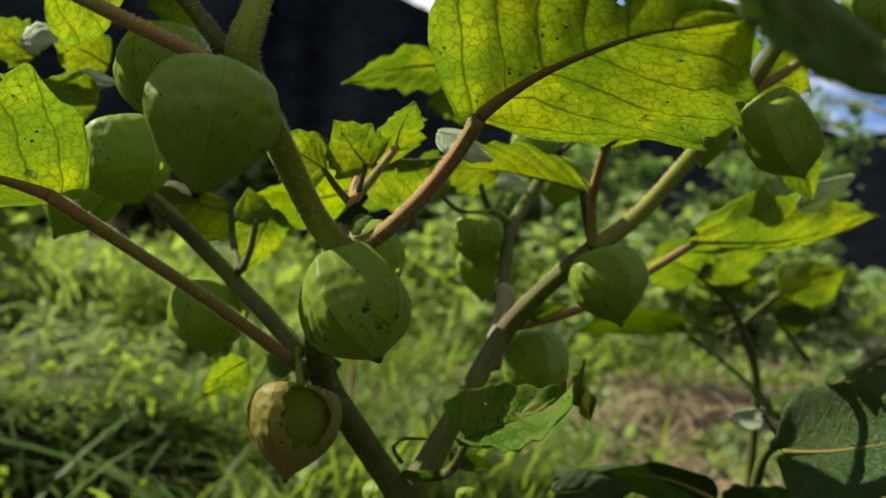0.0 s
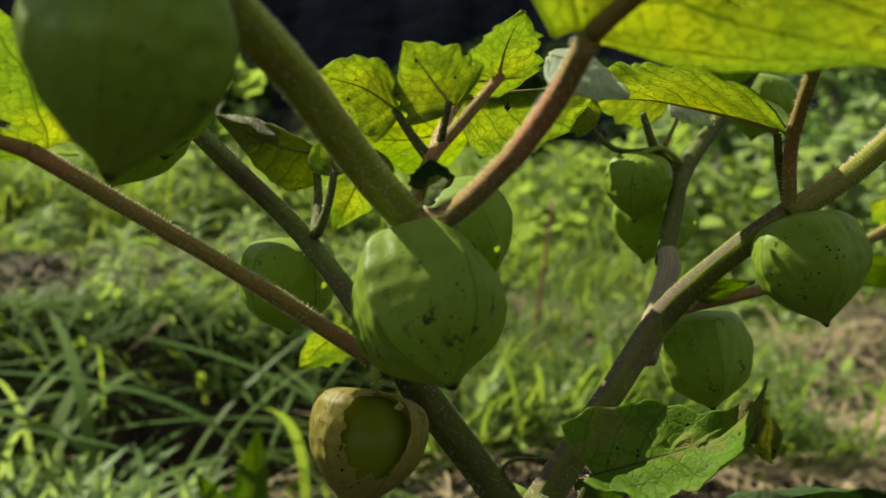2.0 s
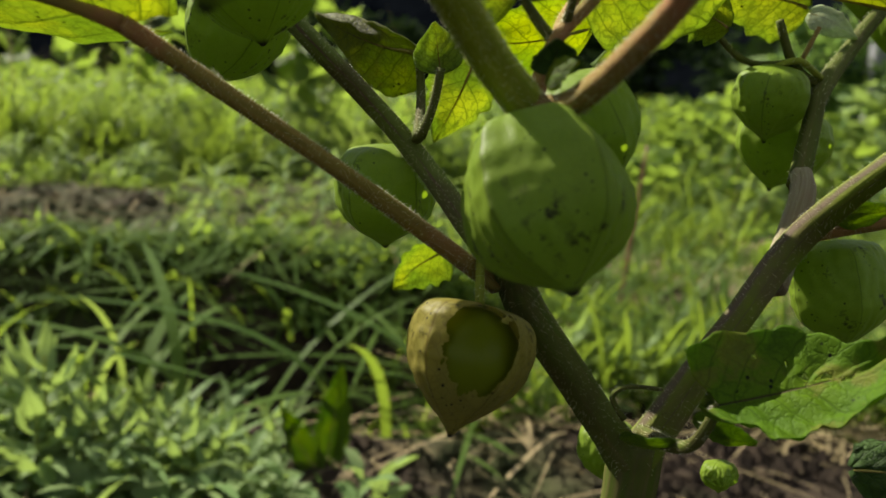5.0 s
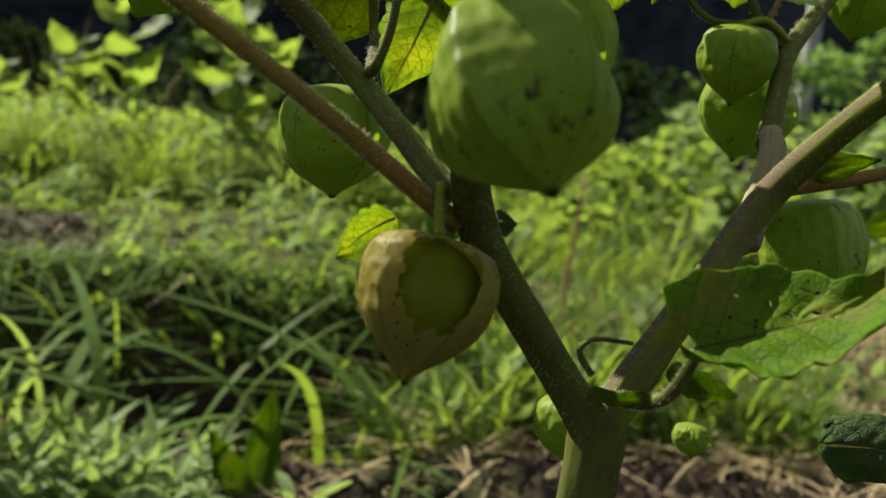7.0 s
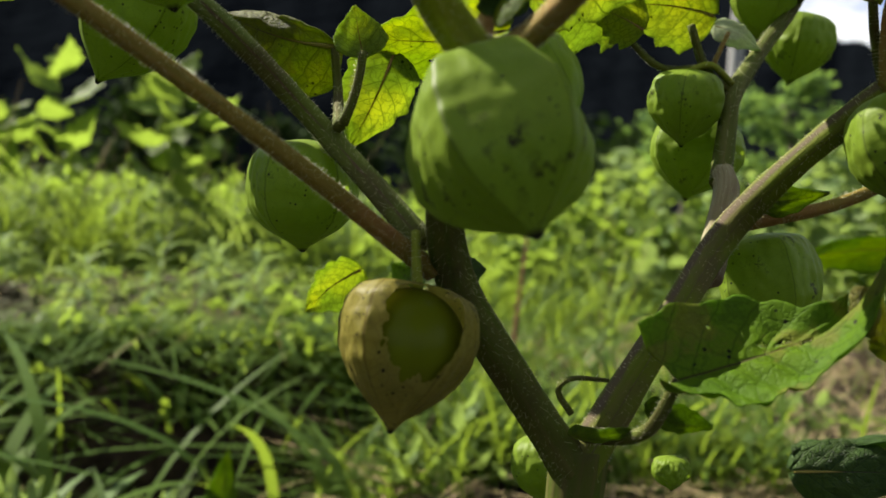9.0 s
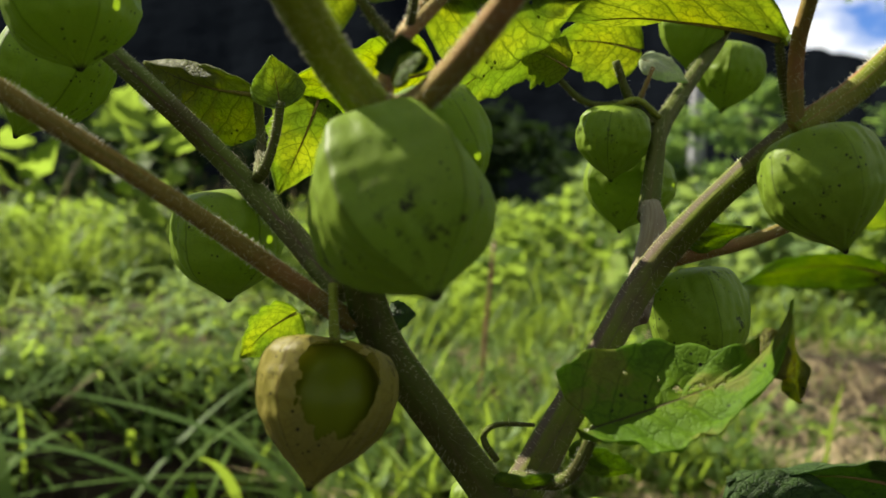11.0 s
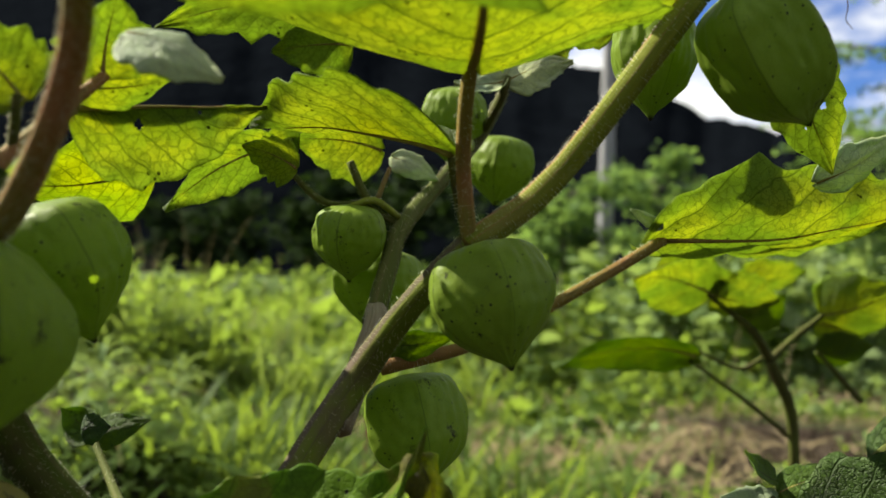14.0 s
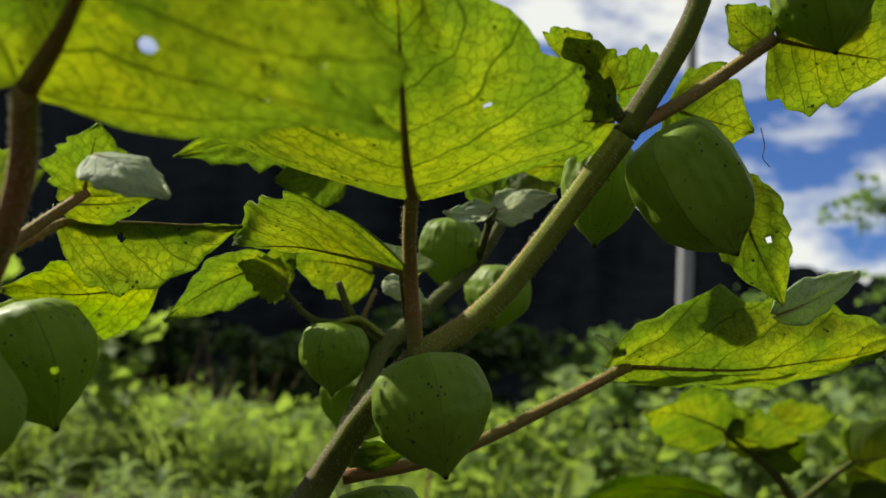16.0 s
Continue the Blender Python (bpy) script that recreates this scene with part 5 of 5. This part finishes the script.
LOBED = weed_leaf_mesh()
LOBED.materials.append(WEED)
TALL = ((-1.30, 3.6, 0.80), (-1.10, 3.7, 0.86), (-0.66, 3.6, 0.84), (-0.52, 3.5, 0.72), (0.55, 3.9, 0.52), (-1.9, 4.4, 0.6), (1.6, 4.2, 0.62), (2.2, 4.5, 0.7), (1.2, 4.8, 0.6), (2.9, 4.1, 0.6), (0.1, 4.6, 0.55), (-2.4, 4.9, 0.62))
first = None
for n_weed, (x, y, h) in enumerate(TALL):
    if first is None:
        first = tagged(new("weed"), "tall weed with bright lobed leaves", "weed", "tall weeds")
        part("stalk", tube_mesh("stalk", [(0, 0, -0.02), (0.01, 0.01, 0.3), (0.0, 0.02, 0.6)], [0.004, 0.003, 0.0015], 7, 0.05, 3, 0.05), STEM, first)
        for i in range(11):
            lf = part("lobed_leaf", LOBED, WEED, first)
            s = 0.85 + 0.6 * ((i * 37) % 10) / 10
            lf.matrix_basis = pose(0.005, 0.01, 0.14 + 0.042 * i, 8 + 9 * (i % 5), 14 * ((i * 3) % 4 - 1.5), i * 137.5) @ Matrix.Diagonal((s, s, s, 1))
        first.matrix_basis = pose(x, y, ground_height(x, y))
    else:
        copy_thing(first, pose(x, y, ground_height(x, y), 0, 0, n_weed * 77) @ Matrix.Diagonal((h / 0.62, h / 0.62, h / 0.62, 1)))

# broad-leaved herbs at the near edge of the grass
LANCE = leaf_mesh("lance_leaf", (0, 0, 0), (0.0, 0.13, 0.03), (1, 0, 0), 0.020, arch=0.16, fold=0.25, teeth=0.0, seed=3, nu=14, nv=4, wave=0.05)
LANCE.materials.append(WEED_SUNLIT)
herb = None
for n_herb, (x, y, s) in enumerate(((-0.55, 0.98, 0.8), (-0.47, 0.95, 0.7), (-0.38, 1.00, 0.65), (-0.30, 0.96, 0.55), (-0.60, 1.04, 0.8), (-0.43, 1.05, 0.6), (-0.24, 1.02, 0.5), (-0.52, 0.90, 0.7), (-0.34, 0.92, 0.6), (-0.68, 1.00, 0.8), (0.10, 1.30, 0.8), (0.22, 1.36, 0.9), (0.34, 1.30, 0.8), (0.05, 1.42, 0.9), (0.42, 1.46, 0.9))):
    if herb is None:
        herb = tagged(new("herb"), "low herb with pale green lance-shaped leaves", "herb", "broad-leaved herbs")
        part("stalk", tube_mesh("stalk", [(0, 0, -0.02), (0.004, 0.0, 0.07), (0.0, 0.006, 0.15)], [0.003, 0.0025, 0.0015], 7, 0.05, 3, 0.03), STEM, herb)
        for i in range(10):
            lf = part("lance_leaf", LANCE, WEED_SUNLIT, herb)
            k = 1.15 - 0.06 * i
            lf.matrix_basis = pose(0.002, 0.002, 0.015 + 0.013 * i, 10 + 4 * i, 0, i * 137.5) @ Matrix.Diagonal((k, k, k, 1))
        herb.matrix_basis = pose(x, y, ground_height(x, y))
    else:
        copy_thing(herb, pose(x, y, ground_height(x, y), 0, 0, n_herb * 71) @ Matrix.Diagonal((s, s, s, 1)))
dock = tagged(new("dock_plant"), "upright green dock leaf with dark specks in the grass", "herb")
leaf((-0.165, 1.04, -0.01), (-0.15, 1.05, 0.15), (1, 0.1, 0), 0.026, dock, LEAF_MID, "", seed=91, nu=40, nv=12, teeth=0.06, fold=0.3)
leaf((-0.175, 1.03, -0.01), (-0.23, 1.0, 0.10), (0.6, 0.5, 0.3), 0.022, dock, LEAF_MID, "", seed=92, nu=30, nv=10, teeth=0.06, fold=0.3)

# a reddish dry stalk in the grass
for x, y, h in ((0.385, 1.75, 0.46),):
    tagged(part("weed_stalk", tube_mesh("weed_stalk", [(x, y, -0.02), (x + 0.012, y, h * 0.5), (x + 0.03, y + 0.01, h)], [0.0055, 0.0045, 0.003], 8, 0.05, 2, 0.03), RED_STALK), "thin red-brown weed stalk in the grass", "stalk")

# onion lying in the grass
bm = bmesh.new()
bmesh.ops.create_uvsphere(bm, u_segments=24, v_segments=16, radius=0.042)
for vv in bm.verts:
    if vv.co.z > 0.02:
        k = (vv.co.z - 0.02) / 0.022
        vv.co.x *= 1 - 0.5 * k
        vv.co.y *= 1 - 0.5 * k
        vv.co.z += 0.012 * k * k
bmesh.ops.rotate(bm, verts=bm.verts, matrix=Matrix.Rotation(1.2, 3, "Y"))
bmesh.ops.translate(bm, verts=bm.verts, vec=(0.235, 2.95, ground_height(0.235, 2.95) + 0.036))
for f in bm.faces:
    f.smooth = True
tagged(part("onion", bm, plain("onion_skin", (0.20, 0.07, 0.11), 0.4, 30, 0.3)), "purple-red onion lying on the ground among weeds", "onion")

# clods of soil
rng2 = np.random.default_rng(9)
vs, fs = [], []
for a, b, c, d in BARE:
    for _ in range(420):
        x, y = a + rng2.normal() * c * 0.5, b + rng2.normal() * d * 0.5
        r = 0.005 + 0.018 * rng2.random() ** 3
        o = len(vs)
        corner = np.array(((1, 0, 0), (-1, 0, 0), (0, 1, 0), (0, -1, 0), (0, 0, 1), (0, 0, -1))) * (0.6 + 0.6 * rng2.random((6, 1)))
        vs += list(corner * r + np.array((x, y, ground_height(x, y) + r * 0.3)))
        fs += [(o + i, o + j, o + k) for i, j, k in ((0, 2, 4), (2, 1, 4), (1, 3, 4), (3, 0, 4), (2, 0, 5), (1, 2, 5), (3, 1, 5), (0, 3, 5))]
tagged(part("clods", mesh_of("clods", vs, fs, None, False), SOIL), "crumbly dark clods of soil", "soil", kind="stuff")


# ---- distance ----
def tree(x, y, height, crown, n, leaf_size, label, leaf_mat, seed, low=0.3, parent_group="trees", feathery=False):
    """A tapered trunk with limbs and a loose crown of small leaves."""
    r = np.random.default_rng(seed)
    t = tagged(new("tree"), label, "tree", parent_group)
    top = Vector((x + r.normal() * 0.1 * height, y, height * 0.9))
    part("trunk", tube_mesh("trunk", [(x, y, -0.1), (x + 0.03 * height, y, height * 0.45), tuple(top)], [0.03 * height, 0.02 * height, 0.004 * height], 9, 0.06, seed, 0.2), BARK, t)
    tips = []
    for i in range(9):
        h = height * (low + (0.9 - low) * i / 8)
        a = i * 2.4 + seed
        ln = crown * (0.6 + 0.5 * r.random())
        root = Vector((x + 0.03 * height * min(1, h / height * 2), y, h))
        tip = root + Vector((math.cos(a) * ln, math.sin(a) * ln, 0.25 * ln))
        part("limb", tube_mesh("limb", [tuple(root), tuple(root.lerp(tip, 0.5) + Vector((0, 0, 0.08 * ln))), tuple(tip)], [0.010 * height, 0.006 * height, 0.002 * height], 6, 0.04, i, 0.2), BARK, t)
        tips += [np.array(root.lerp(tip, q)) for q in (0.45, 0.7, 0.9, 1.05)]
    tips = np.array(tips)
    if feathery:
        count, per = n // 22, 22
        root = tips[r.integers(0, len(tips), count)] + r.normal(size=(count, 3)) * crown * 0.05
        az = r.uniform(0, 2 * math.pi, count)
        d = np.stack([np.cos(az), np.sin(az), r.uniform(-0.1, 0.5, count)], 1)
        along = (np.tile(np.arange(per) // 2, count) / 11)[:, None] * 0.42
        flip = np.tile(np.arange(per) % 2 * 2 - 1, count)[:, None]
        across = np.stack([-np.sin(az), np.cos(az), np.zeros(count)], 1)
        at = np.repeat(root, per, 0) + np.repeat(d, per, 0) * along - np.array((0, 0, 1.0)) * along ** 2 * 1.1 + np.repeat(across, per, 0) * flip * 0.03
        v, f = bits(r, at, leaf_size)
        sv, sf = strips(r, root, np.full(count, 0.05), 0.003, 1.0, 3)
        v, f = np.concatenate([v, sv]), np.concatenate([f, sf + len(v)])
    else:
        at = tips[r.integers(0, len(tips), n)] + r.normal(size=(n, 3)) * crown * np.array((0.16, 0.16, 0.12))
        v, f = bits(r, at, leaf_size)
    tagged(part("crown", mesh_of("crown", v, f), leaf_mat, t), kind="stuff")
    return t


tree(6.6, 6.2, 3.3, 2.1, 4400, 0.065, "young tree with small feathery pale green leaves", TREE_LEAF, 3, 0.45, "trees", True)
tree(7.4, 13.5, 2.6, 0.9, 2200, 0.12, "small sunlit tree in the field", TREE_LEAF, 4)
tree(5.2, 12.5, 2.0, 0.8, 1800, 0.12, "small sunlit shrub-like tree in the field", TREE_LEAF, 5)
tree(10.5, 13.0, 2.4, 1.2, 2200, 0.12, "small sunlit tree in the field", TREE_LEAF, 8)
# far trees whose shade is put into the leaf colour
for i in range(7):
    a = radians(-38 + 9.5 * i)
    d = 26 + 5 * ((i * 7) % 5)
    tree(d * math.sin(a), d * math.cos(a), 3.0 + (i * 3) % 3, 2.4, 2600, 0.36, "dark tree at the edge of the field, shade put into its colour", FAR_SHADE_LEAF, 20 + i, 0.15, "dark trees")

# utility pole
pole = tagged(new("utility_pole"), "grey concrete utility pole at the edge of the field", "pole")
px, py = 15.0 * math.tan(radians(25.3)), 15.0
part("shaft", tube_mesh("shaft", [(px, py, -0.2), (px, py, 4), (px, py, 9.4)], [0.15, 0.13, 0.10], 16, 0.0, 1, 1.0), CONCRETE, pole)
part("base_collar", tube_mesh("base_collar", [(px, py, -0.1), (px, py, 0.25)], [0.2, 0.19], 16, 0.0, 1, 1.0), CONCRETE, pole)
